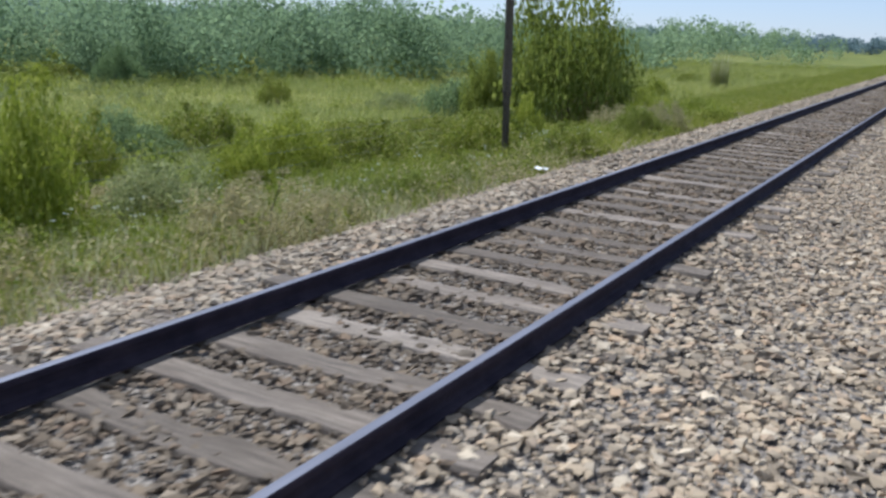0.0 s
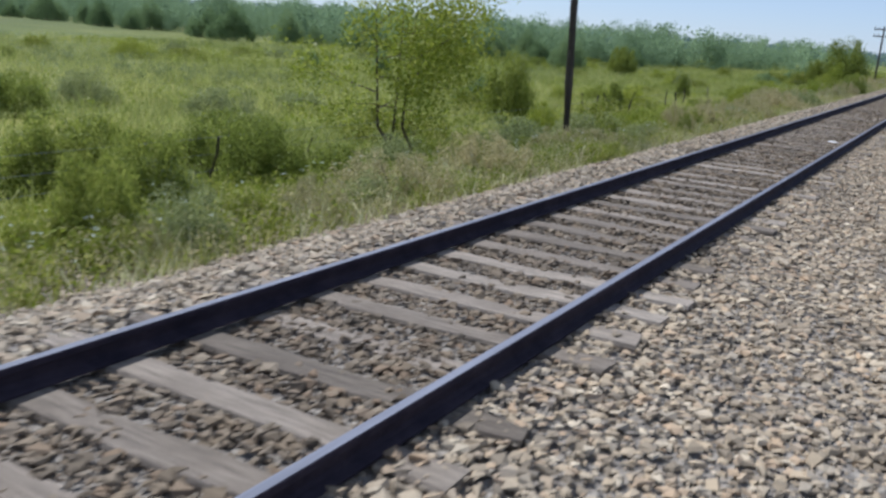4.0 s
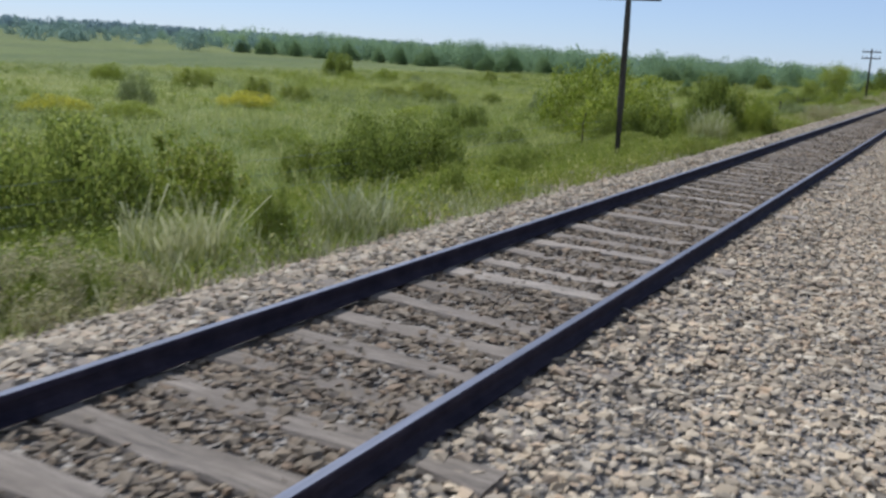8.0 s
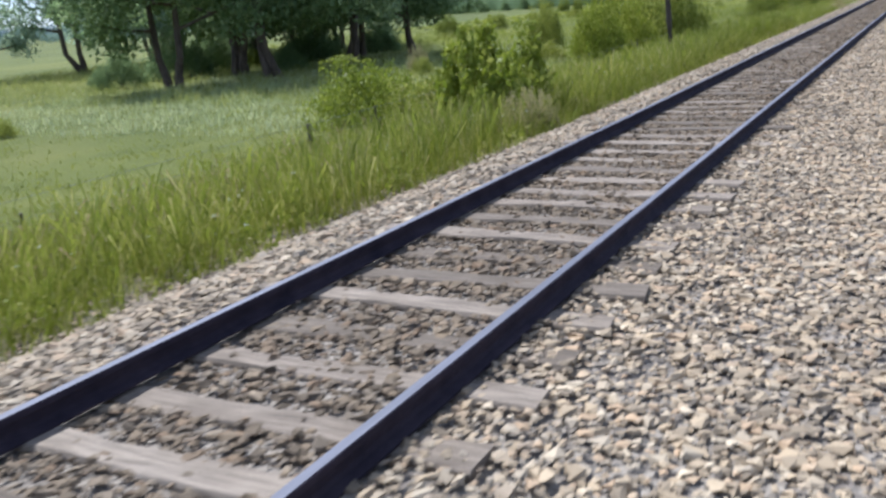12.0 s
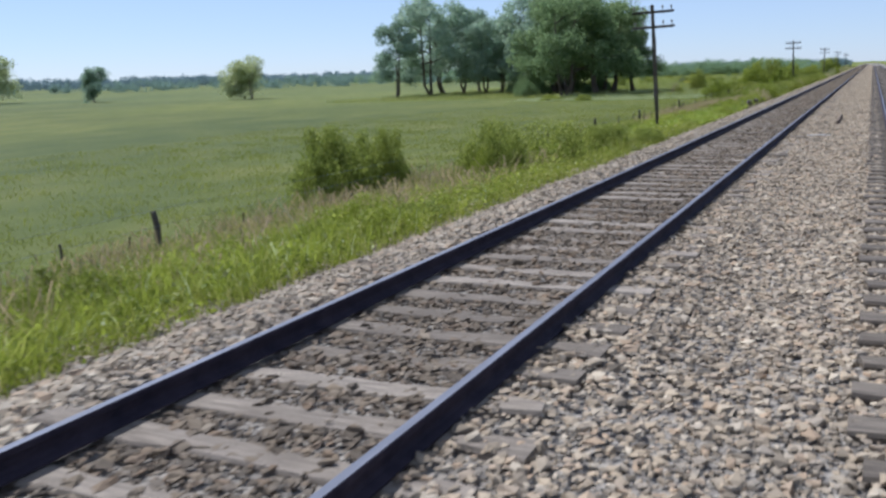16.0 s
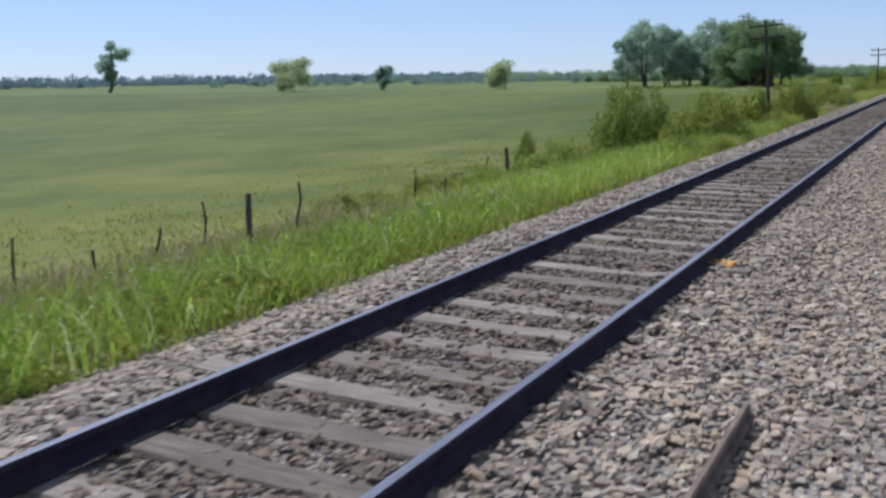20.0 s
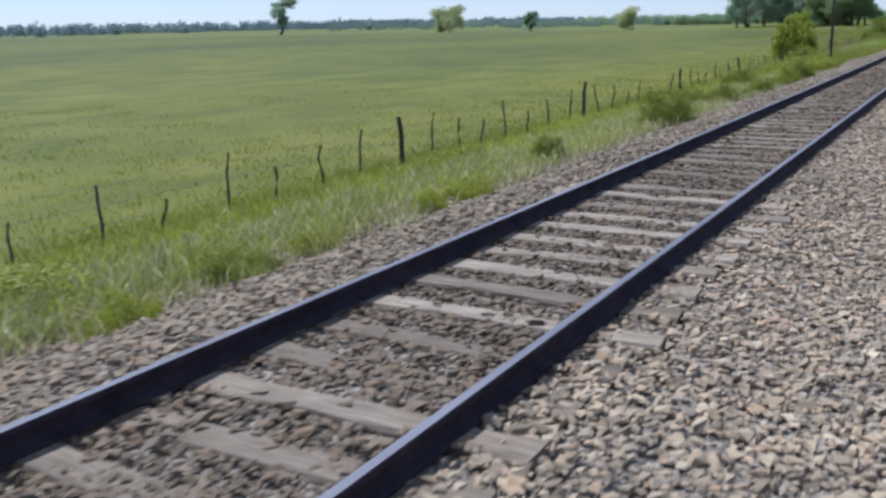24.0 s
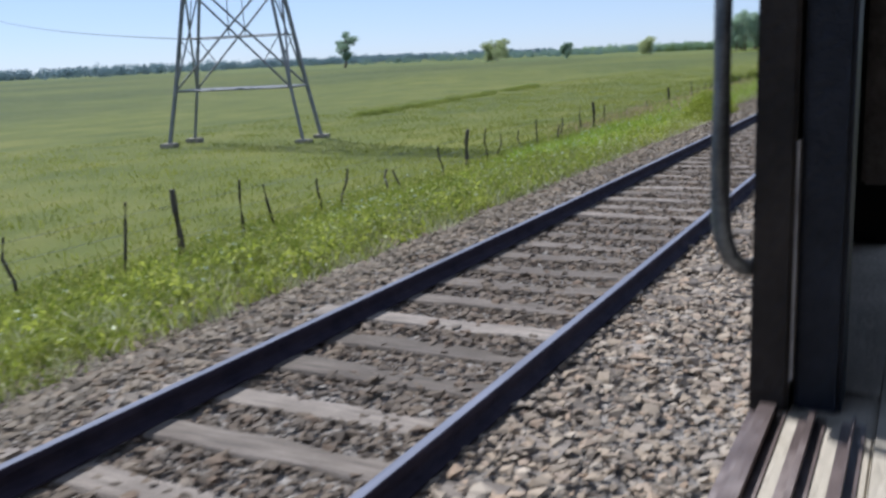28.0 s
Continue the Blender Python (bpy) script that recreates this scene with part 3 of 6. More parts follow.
def flower_bed(seed, count, x0, x1):
    """White umbels scattered above the grass."""
    rng = np.random.default_rng(seed)
    spots = np.stack([rng.uniform(x0, x1, 9), rng.uniform(0, VERGE, 9)], 1)
    xy = spots[rng.integers(0, 9, count)] + rng.normal(0, 0.35, (count, 2))
    xy[:, 0] = np.clip(xy[:, 0], x0 - 1, x1)
    z = np.interp(np.abs(xy[:, 0] - MIDDLE), PROFILE_X, PROFILE_Z) + rng.uniform(0.25, 0.6, count)
    v, f = leaves(rng, np.column_stack([xy, z]), rng.uniform(0.02, 0.05, count), 8, 0.014, 0.35, False)
    return mesh_of("wild_flowers", v, f, [BLOSSOM])


kinds["wild_flowers"] = [flower_bed(s, 70, -7.5, -3.2) for s in (150, 151, 152)]
kinds["meadow_shrubs"] = [low_shrubs(s, 150, m) for s, m in ((140, SHRUB), (141, BRIGHT), (142, SHRUB), (143, PALE))]
kinds["scrub_strip"] = [weed_bed(s, 260, -4.6, -2.75, SCRUB, 0.026) for s in (125, 126)]
kinds["pale_grass"] = [blades(180 + s, verge_spots(190 + s, 5200, -36.0, -13.0, VERGE, 1.2), 0.3, 0.03, 0.8, PALE_GRASS) for s in range(2)]
kinds["seed_grass"] = [blades(200 + s, verge_spots(210 + s, 2600, -9.4, -4.4, VERGE, 1.0), 0.55, 0.016, 0.5, RUSSET, 0.6) for s in range(2)]
WORDS = {
    "seed_grass": "tall grass with russet seed heads along the fence",
    "pale_grass": "short pale sunlit grass in front of the trees",
    "verge_weeds": "rank green weeds covering the railway verge", "bright_weeds": "fresh bright green weeds beside the ballast",
    "wild_flowers": "small white wild flowers standing in the verge grass",
    "meadow_shrubs": "low green shrubbery scattered over the rough meadow",
    "rough_meadow": "rough yellow-green tussocks and weeds of the meadow",
    "scrub_strip": "low brownish dry scrub along the ballast edge",
    "meadow_grass": "green meadow grass on the railway verge", "bright_grass": "bright fresh green weeds and grass along the ballast",
    "lush_grass": "lush bright green grass in a band beside the ballast",
    "tall_grass": "tall green grass with seed heads on the verge", "dry_grass": "dry straw-coloured grass beside the ballast",
    "reed_grass": "tall yellow-green reedy grass with pale seed heads",
    "field_grass": "short green pasture grass beyond the fence",
}


# the same grasses where they were cut or grazed short
SHORT = {
    "meadow_grass": [blades(20 + s, verge_spots(30 + s, 7500, -9.2, -2.75, VERGE), 0.22, 0.012, 1.0, GRASS) for s in range(2)],
    "bright_grass": [blades(40 + s, verge_spots(50 + s, 6500, -7.6, -3.0, VERGE), 0.26, 0.015, 0.9, BRIGHT_GRASS, 0.03) for s in range(2)],
    "lush_grass": [blades(240, verge_spots(250, 6500, -6.6, -3.0, VERGE), 0.36, 0.016, 0.8, LUSH_GRASS, 0.04)],
    "dry_grass": [blades(80 + s, verge_spots(90 + s, 2200, -5.2, -2.5, VERGE, 0.6), 0.27, 0.016, 0.7, DRY_GRASS, 0.1) for s in range(2)],
}


def sow(kind, y0, y1, aside=0.0):
    y, k = y0, 0
    while y < y1:
        short = SHORT.get(kind) if y < -535 or -489 < y < -430 or -353 < y < -321 or -281 < y < -250 else None
        choice = short or kinds[kind]
        ob = new(kind, choice[k % len(choice)])
        ob.location = (aside, y, -0.08 * abs(aside))
        tagged(ob, WORDS[kind], "grass", WORDS[kind], "stuff")
        y, k = y + VERGE, k + 1


sow("meadow_grass", -424, 136)
sow("meadow_grass", -488, -424, -0.55)
sow("meadow_grass", -536, -488, -1.15)
sow("meadow_grass", -600, -536, -0.3)
sow("reed_grass", -240, -176)
sow("pale_grass", -212, -168)
for y0, y1 in ((-262, -238), (-318, -286), (-534, -494), (-404, -380), (-228, -196)):
    sow("seed_grass", y0, y1)
sow("field_grass", -600, 64)
sow("verge_weeds", -424, -352)
sow("verge_weeds", -320, 136)
sow("verge_weeds", -440, -424, -0.5)
sow("verge_weeds", -536, -488, -1.0)
sow("verge_weeds", -600, -536, -0.1)
sow("rough_meadow", -204, 124)
sow("meadow_shrubs", -164, 116)
for y0, y1 in ((-600, -528), (-424, -340), (-100, 20), (-240, -176), (-500, -476)):
    sow("wild_flowers", y0, y1)
for y0, y1 in ((-112, 10),):
    sow("scrub_strip", y0, y1)
for y0, y1 in ((-300, -244), (-325, -300), (-405, -378), (-536, -488), (-600, -536)):
    sow("bright_weeds", y0, y1, -0.9 if y0 == -536 else 0.0)
for y0, y1 in ((-100, 8), (-172, -140)):
    sow("dry_grass", y0, y1)
sow("dry_grass", -600, -536, -0.15)
sow("dry_grass", -484, -436, -0.35)
sow("dry_grass", -480, -440, -0.7)
sow("dry_grass", -536, -488, -1.1)
for y0, y1 in ((-236, -176), (-236, -190)):
    sow("tall_grass", y0, y1)
for y0, y1 in ((-278, -252), (-325, -305), (-405, -345), (-488, -432), (-600, -536)):
    sow("bright_grass", y0, y1, -0.45 if y0 == -488 else -0.1)
for y0, y1, aside in ((-544, -488, -0.9), (-276, -260, -0.1), (-405, -357, -0.1)):
    sow("lush_grass", y0, y1, aside)


# ---- shrubs and trees ----
def shrub(name, seed, mat, clumps, per, size, spread, label, spiky=0.0):
    """A bush about one metre high and two across: stems under one part, leaves under another."""
    rng = np.random.default_rng(seed)
    ob = new(name)
    tagged(ob, label, "bush", label)
    a = rng.uniform(0, 2 * np.pi, clumps)
    d = spread * np.sqrt(rng.random(clumps))
    top = (1.0 - 0.6 * (d / spread) ** 2) * rng.uniform(0.55, 1.0, clumps)
    r = rng.uniform(0.13, 0.27, clumps) * (1 - 0.5 * spiky)
    z = np.maximum(top - r, r * 0.5) * rng.uniform(0.45, 1.0, clumps)
    centres = np.stack([np.cos(a) * d, np.sin(a) * d, z], 1)
    if spiky:
        centres = np.repeat(centres, 2, 0)
        centres[1::2, 2] += spiky * rng.uniform(0.1, 0.5, clumps)
        r = np.repeat(r, 2)
    v, f = leaves(rng, centres, r, per, size)
    across = np.percentile(np.abs(v[:, :2]), 96)
    v[:, :2] *= 1.05 / across
    centres[:, :2] *= 1.05 / across
    grow = 1.0 / np.percentile(v[:, 2], 98)
    v[:, 2] *= grow
    centres[:, 2] *= grow
    for heights in (v[:, 2], centres[:, 2]):
        heights[:] = np.where(heights > 1.0, 1.0 + 0.3 * (heights - 1.0), heights)
    child("foliage", mesh_of("foliage", v, f, [mat]), ob)
    pieces = []
    for c in centres[:: max(1, len(centres) // 9)]:
        b = np.array([c[0] * 0.15, c[1] * 0.15, -0.05])
        mid = (b + c) / 2 + rng.normal(0, 0.05, 3)
        pieces.append(tube((b, mid, c), (0.018, 0.012, 0.005), 4))
    v, f = joined(pieces)
    child("woody_base", mesh_of("woody_base", v, f, [BARK]), ob)
    return ob


PLANTED = set()


def plant(kind, x, y, wide, tall, turn=None, sink=0.05):
    """Sets out a copy: wide is its whole width, tall its height, in metres."""
    m = pose(x, y, ground_z(x, y) - sink, 0, 0, (x * 37 + y * 91) % 360 if turn is None else turn)
    if kind.name in PLANTED:
        ob = copy_thing(kind, m)
    else:
        PLANTED.add(kind.name)
        ob = kind
        ob.matrix_basis = m
    ob.scale = (wide / 2.1, wide / 2.1, tall)
    return ob


SHRUBS = {
    "green": shrub("bush", 1, SHRUB, 90, 130, 0.023, 0.85, "dense dark green bush on the verge"),
    "loose": shrub("bush", 2, SHRUB, 100, 90, 0.023, 0.9, "loose green bush with upright shoots", 0.3),
    "bright": shrub("bush", 3, BRIGHT, 84, 120, 0.024, 0.85, "bright green leafy bush in tall grass"),
    "wild": shrub("bush", 12, WILD_LEAF, 110, 150, 0.021, 0.85, "tall dark bluish-green bush in the rough meadow"),
    "leafy": shrub("sapling", 4, BRIGHT, 50, 50, 0.045, 0.7, "young tree with large light green leaves", 0.5),
    "pale": shrub("bush", 5, PALE, 70, 100, 0.024, 0.85, "rounded grey-green bush in rough grass"),
    "scrub": shrub("scrub", 6, SCRUB, 60, 90, 0.02, 0.95, "low brownish dry scrub at the ballast edge", 0.5),
    "weed": shrub("weeds", 7, GRASS, 60, 70, 0.028, 0.95, "patch of rank green weeds", 0.5),
    "bloom": shrub("flowers", 9, GOLD, 70, 90, 0.02, 0.95, "drift of yellow flowering weeds in the meadow", 0.2),
}


def reed_clump():
    """A clump about one metre high: arching straw-coloured blades with pale heads."""
    r = np.random.default_rng(8)
    n = 860
    a, d = r.uniform(0, 2 * np.pi, n), 0.85 * np.sqrt(r.random(n))
    spots = np.column_stack([np.cos(a) * d, np.sin(a) * d, np.zeros(n), r.uniform(0.55, 1.1, n)])
    ob = new("reeds")
    tagged(ob, "clump of pale dry reed grass", "grass", "clumps of dry reed grass")
    child("straw", blades(9, spots[:520], 1.0, 0.018, 0.6, DRY_GRASS, 0.3), ob)
    child("undergrowth", blades(10, spots[520:], 0.75, 0.02, 0.8, GRASS), ob)
    return ob


SHRUBS["straw"] = reed_clump()


def tree(name, seed, mat, height, crown, trunk, label, clumps=40, per=60, size=0.28, bare=0.35, thick=0.2, flare=False):
    """Trunk and limbs tapering into a crown of leaf clumps with gaps."""
    rng = np.random.default_rng(seed)
    ob = new(name)
    tagged(ob, label, "tree", label)
    pieces, tips = [], []
    for k in range(trunk):
        lean = rng.normal(0, 0.06, 2) * height + (rng.normal(0, 0.12, 2) * crown if trunk > 1 else 0)
        foot = np.array([rng.normal(0, 0.2) * (trunk > 1), rng.normal(0, 0.2) * (trunk > 1), -0.2])
        fork = np.array([lean[0] * 0.6, lean[1] * 0.6, height * bare])
        head = np.array([lean[0], lean[1], height * 0.85])
        pieces.append(tube((foot, (foot + fork) / 2 + rng.normal(0, 0.08, 3), fork, head), (thick, thick * 0.8, thick * 0.65, thick * 0.15), 7))
        for j in range(6):
            t = 0.15 + 0.8 * j / 6
            start = fork + (head - fork) * t
            a = rng.uniform(0, 2 * np.pi)
            reach = crown * (0.25 + 0.75 * t if flare else 0.95 - 0.45 * t) * rng.uniform(0.6, 1.0)
            end = start + np.array([math.cos(a) * reach, math.sin(a) * reach, height * rng.uniform(0.02, 0.16)])
            pieces.append(tube((start, (start + end) / 2 + rng.normal(0, 0.15, 3), end), (thick * 0.35, thick * 0.22, thick * 0.06), 5))
            tips += [end, (start + end) / 2 + (end - start) * 0.2]
        tips.append(head)
    v, f = joined(pieces)
    child("trunk", mesh_of("trunk", v, f, [BARK]), ob)
    tips = np.array(tips)
    centres = tips[rng.integers(0, len(tips), clumps)] + rng.normal(0, 0.12, (clumps, 3)) * crown
    centres[:, 2] = np.clip(centres[:, 2], height * bare * 0.8, height)
    v, f = leaves(rng, centres, rng.uniform(0.16, 0.30, clumps) * crown, per, size, 0.75)
    child("crown", mesh_of("crown", v, f, [mat]), ob)
    return ob


def set_tree(ob, x, y, turn=0, scale=1.0):
    ob.matrix_basis = pose(x, y, ground_z(x, y), 0, 0, turn) @ Matrix.Scale(scale, 4)
    return ob


# ---- trees that stand alone, and the groves ----
set_tree(tree("tree", 21, YELLOW, 7.2, 6.4, 2, "pale yellow-green round tree alone in the meadow", 110, 120, 0.2, 0.12, 0.18), -102.2, -172.4)
set_tree(tree("tree", 22, HAZED_TREE_LEAF, 7.0, 4.4, 1, "small dark round tree alone in the meadow", 90, 120, 0.18, 0.05, 0.2), -139.4, -174.4)
set_tree(tree("tree", 23, YELLOW, 9.6, 8.0, 2, "broad yellow-green tree with foliage down to the meadow", 150, 120, 0.23, 0.02, 0.25), -175.5, -170.5)
set_tree(tree("tree", 24, HAZED_TREE_LEAF, 18.5, 7.4, 1, "tall dark tree widening upward into a lobed crown", 90, 120, 0.3, 0.1, 0.9, True), -266.3, -162.2, 40)
set_tree(tree("tree", 25, BRIGHT, 4.2, 2.5, 3, "small thorn tree with a thin light crown", 170, 84, 0.05, 0.2, 0.055), -8.7, -58.3)
grove = [tree("tree", 30 + k, HAZED_TREE_LEAF, 13.5, 5.4, 2, "tall leafy tree in a grove by the meadow", 90, 130, 0.19, 0.10, 0.28) for k in range(3)]
grove_spots = ((-65, -185), (-63, -177), (-66, -165), (-60, -170), (-62, -158), (-56, -163), (-54, -174), (-51, -168), (-47, -160), (-46, -174), (-43, -168), (-40, -176), (-53, -155))
for k, (x, y) in enumerate(grove_spots):
    s = 0.9 + 0.07 * ((k * 5) % 6)
    if k < 3:
        set_tree(grove[k], x, y, 50 * k, s)
    else:
        ob = copy_thing(grove[k % 3], pose(x, y, ground_z(x, y), 0, 0, 71 * k))
        ob.scale = (s, s, s)
dark = [tree("tree", 40 + k, DARK_LEAF, 9.5, 4.2, 2, "dark spreading tree beside the railway", 110, 160, 0.13, 0.13, 0.22) for k in range(2)]
for k, (x, y, s) in enumerate(((-34, -195.5, 1.4), (-31, -190.5, 1.5), (-36, -188, 1.55), (-31, -183, 1.4), (-39, -184, 1.6), (-29, -177.5, 1.2), (-40, -175, 1.5), (-34, -177, 1.4))):
    if k < 2:
        set_tree(dark[k], x, y, 60 * k, s)
    else:
        ob = copy_thing(dark[k % 2], pose(x, y, ground_z(x, y), 0, 0, 77 * k))
        ob.scale = (s, s, s)


def woods(name, seed, spots, low, high, mat, label, clumps=9, per=60, fine=0.2):
    """Far woods as one mesh: crowns of leaf clumps, thick and thin, at the spots."""
    rng = np.random.default_rng(seed)
    centres, radii, size = [], [], []
    for x, y in spots:
        h = rng.uniform(low, high)
        z = ground_z(x, y)
        wide = h * rng.uniform(0.28, 0.5)
        for k in range(clumps):
            r = wide * rng.uniform(0.45, 0.75)
            centres.append((x + rng.normal(0, wide * 0.6), y + rng.normal(0, wide * 0.6), z + max(r * 0.8, h * rng.uniform(0.3, 1.0) - r)))
            radii.append(r)
    n = len(centres) * per
    r = np.repeat(np.array(radii), per)
    d = rng.normal(size=(n, 3))
    d /= np.linalg.norm(d, axis=1)[:, None]
    p = np.repeat(np.array(centres), per, 0) + d * (r * rng.uniform(0.5, 1.05, n))[:, None]
    u = rng.normal(size=(n, 3))
    u /= np.linalg.norm(u, axis=1)[:, None]
    w = np.cross(u, rng.normal(size=(n, 3)))
    w /= np.linalg.norm(w, axis=1)[:, None] + 1e-9
    s = (r * rng.uniform(0.5, 1.4, n) * fine)[:, None]
    v = np.stack([p - u * s, p + w * s * 0.7, p + u * s, p - w * s * 0.7], 1).reshape(-1, 3)
    ob = new(name, mesh_of(name, v, np.arange(n * 4).reshape(-1, 4), [mat]))
    return tagged(ob, label, "woods", kind="stuff")


def scatter(seed, count, x0, x1, y0, y1, keep=lambda x, y: True):
    r = random.Random(seed)
    got = []
    while len(got) < count:
        x, y = r.uniform(x0, x1), r.uniform(y0, y1)
        if keep(x, y):
            got.append((x, y))
    return got


woods("shrub_woods", 51, scatter(1, 520, -340, -55, -40, 420, lambda x, y: math.hypot(x, y + 150) > 205), 3.0, 6.0, HAZED_BELT_LEAF, "dense green shrub woodland behind the meadow", 9, 60, 0.17)
def wood_edge(x):
    return float(np.interp(-x, (26, 35, 46, 58, 68, 130, 200), (46, 30, 22, 16, 12, 16, 30)))


woods("near_woods", 55, scatter(6, 230, -150, -25, 10, 110, lambda x, y: 0 < y - wood_edge(x) < 38), 2.6, 6.6, WOOD_LEAF, "dense green scrub woodland behind the rough meadow", 10, 190, 0.08)
woods("deep_woods", 56, scatter(7, 300, -230, -20, 40, 230, lambda x, y: y > wood_edge(x) + 32), 4.0, 7.4, WOOD_LEAF, "green woodland rising behind the scrub", 8, 60, 0.13)
woods("line_woods", 52, scatter(2, 170, -150, -14, 240, 640), 4.0, 7.0, HAZED_FAR_LEAF, "green woods closing the view along the line")
belt = []
rows_rng = random.Random(9)
for far, gap, step in ((620, 24, 3.2), (660, 24, 4.0), (840, 60, 6.0)):
    y = -900.0
    while y < 1100:
        belt.append((-far + 60 * math.sin(y * 0.006 + far) + rows_rng.uniform(-gap, gap) * 0.5, y))
        y += step * rows_rng.uniform(0.4, 1.5)
for k in range(16):
    x, y = -rows_rng.uniform(430, 600), -420 + 75 * k + rows_rng.uniform(-30, 30)
    belt += [(x + rows_rng.uniform(-10, 10), y + rows_rng.uniform(-26, 26)) for j in range(9)]
# the belt's blue cast is haze carried by its leaf colour
woods("distant_tree_belt", 53, belt, 6.5, 11.0, HAZED_FAR_LEAF, "distant green belt of trees on the horizon, haze blue put into its colour", 6, 30, 0.26)
woods("right_woods", 54, scatter(3, 120, 200, 420, -700, 500), 5.0, 9.0, HAZED_FAR_LEAF, "distant trees beyond the other side of the line", 4, 16, 0.3)


edge_rng = random.Random(31)
for k in range(22):
    x = -30.0 - 5.6 * k + edge_rng.uniform(-2.5, 2.5)
    tall = edge_rng.uniform(1.8, 4.2)
    plant(SHRUBS["wild"], x, wood_edge(x) + edge_rng.uniform(-7.0, 1.0), tall * edge_rng.uniform(0.8, 1.3), tall)
# undergrowth among the dark trees
for x, y, wide, tall in ((-41, -188, 4.2, 3.2), (-44, -181, 4.6, 3.6), (-37.5, -179, 3.6, 2.6), (-42, -172, 4.4, 3.4), (-47, -176, 4.8, 3.8), (-33.5, -186, 2.4, 1.6), (-36, -171, 3.4, 2.8), (-40, -194, 3.0, 2.2)):
    plant(SHRUBS["wild"], x, y, wide, tall)
# ---- bushes of the verge and the meadow edge ----
# kind, x, y, width, height
for kind, x, y, wide, tall in (
    ("green", -9.2, 30.1, 4.2, 4.7), ("green", -8.6, 33.3, 2.3, 2.0), ("loose", -12.2, 29.8, 1.8, 2.5), ("bright", -7.4, 7.6, 1.4, 2.3), ("weed", -10.8, 11.1, 1.5, 1.6),
    ("pale", -6.9, 9.5, 1.8, 1.0), ("bright", -8.4, 12.7, 1.1, 1.2), ("bright", -9.3, 15.3, 1.7, 1.4), ("wild", -14.4, 15.1, 2.6, 1.2), ("weed", -14.0, 17.5, 2.6, 1.2),
    ("weed", -9.2, 17.7, 2.2, 1.1), ("scrub", -3.5, 7.8, 1.6, 0.8), ("green", -3.8, 10.8, 1.0, 0.5), ("scrub", -3.6, 9.1, 0.9, 0.5), ("scrub", -8.1, 30.3, 2.5, 1.4),
    ("scrub", -3.5, 22.3, 1.3, 0.9), ("straw", -11.6, 61.5, 1.5, 2.3), ("weed", -9.6, 21.7, 2.3, 0.9), ("weed", -3.6, 12.2, 0.8, 0.4),
):
    plant(SHRUBS[kind], x, y, wide, tall)
for kind, x, y, wide, tall in (
    ("scrub", -3.5, -8.4, 1.6, 1.1), ("pale", -3.3, -11.4, 1.4, 0.8), ("pale", -3.7, -12.2, 0.9, 0.8), ("scrub", -3.4, -13.4, 0.8, 0.8), ("scrub", -3.9, -4.4, 1.4, 1.0),
    ("scrub", -4.2, -1.1, 1.1, 0.8), ("bright", -8.8, -9.9, 1.8, 0.8), ("bright", -4.1, 2.2, 0.8, 0.6), ("wild", -13.1, 32.0, 4.8, 2.0), ("wild", -32.4, 9.1, 3.4, 3.2),
    ("wild", -36.0, 16.3, 2.1, 1.9), ("wild", -45.3, 18.2, 3.6, 3.0), ("wild", -34.6, 12.4, 2.4, 1.9), ("loose", -26.9, 9.8, 2.6, 2.6), ("wild", -54.8, 9.7, 3.2, 2.4), ("wild", -40.5, 20.0, 3.0, 2.6), ("green", -11.7, 0.2, 1.3, 0.9), ("weed", -8.9, -5.8, 1.6, 0.7), ("pale", -3.6, -13.8, 0.7, 0.4), ("scrub", -3.7, -9.7, 0.9, 0.8),
    ("pale", -3.5, -6.8, 0.8, 0.6),
):
    plant(SHRUBS[kind], x, y, wide, tall)
for kind, x, y, wide, tall in (
    ("green", -7.3, -28.4, 1.4, 1.2), ("green", -3.4, -31.0, 0.5, 0.4), ("bright", -7.2, -24.9, 1.8, 1.0), ("loose", -11.8, -22.5, 0.8, 1.6), ("green", -3.2, -18.1, 1.4, 1.3),
    ("scrub", -3.2, -21.6, 1.5, 1.0), ("scrub", -3.4, -24.9, 1.5, 0.8), ("scrub", -3.6, -28.6, 1.5, 0.5), ("scrub", -3.5, -33.2, 0.8, 0.6), ("scrub", -5.1, -24.6, 1.5, 0.8),
    ("weed", -14.6, -20.9, 1.9, 0.7), ("weed", -3.7, -30.0, 0.9, 0.5), ("weed", -3.5, -32.4, 0.8, 0.5), ("pale", -3.3, -23.4, 1.0, 0.7),
):
    plant(SHRUBS[kind], x, y, wide, tall)
for kind, x, y, wide, tall in (
    ("green", -11.5, -46.4, 1.8, 2.6), ("pale", -7.3, -49.0, 1.0, 0.9), ("scrub", -4.0, -51.0, 0.9, 0.9), ("bright", -3.2, -50.9, 0.7, 0.2), ("green", -3.4, -52.4, 0.4, 0.7),
    ("bright", -4.6, -48.1, 0.9, 0.6), ("scrub", -3.6, -49.8, 1.1, 0.8), ("green", -3.6, -48.3, 0.8, 0.5), ("scrub", -4.0, -46.6, 1.6, 0.9), ("scrub", -3.6, -43.5, 1.4, 0.9),
    ("scrub", -3.7, -38.4, 2.0, 1.0), ("scrub", -3.9, -33.1, 1.1, 0.6), ("bright", -10.7, -35.3, 2.4, 1.3),
    ("wild", -35.9, -26.7, 1.7, 1.3), ("wild", -30.4, -26.4, 1.3, 1.8), ("pale", -3.8, -45.0, 1.2, 0.6), ("loose", -11.0, -36.5, 0.9, 1.4),
):
    plant(SHRUBS[kind], x, y, wide, tall)
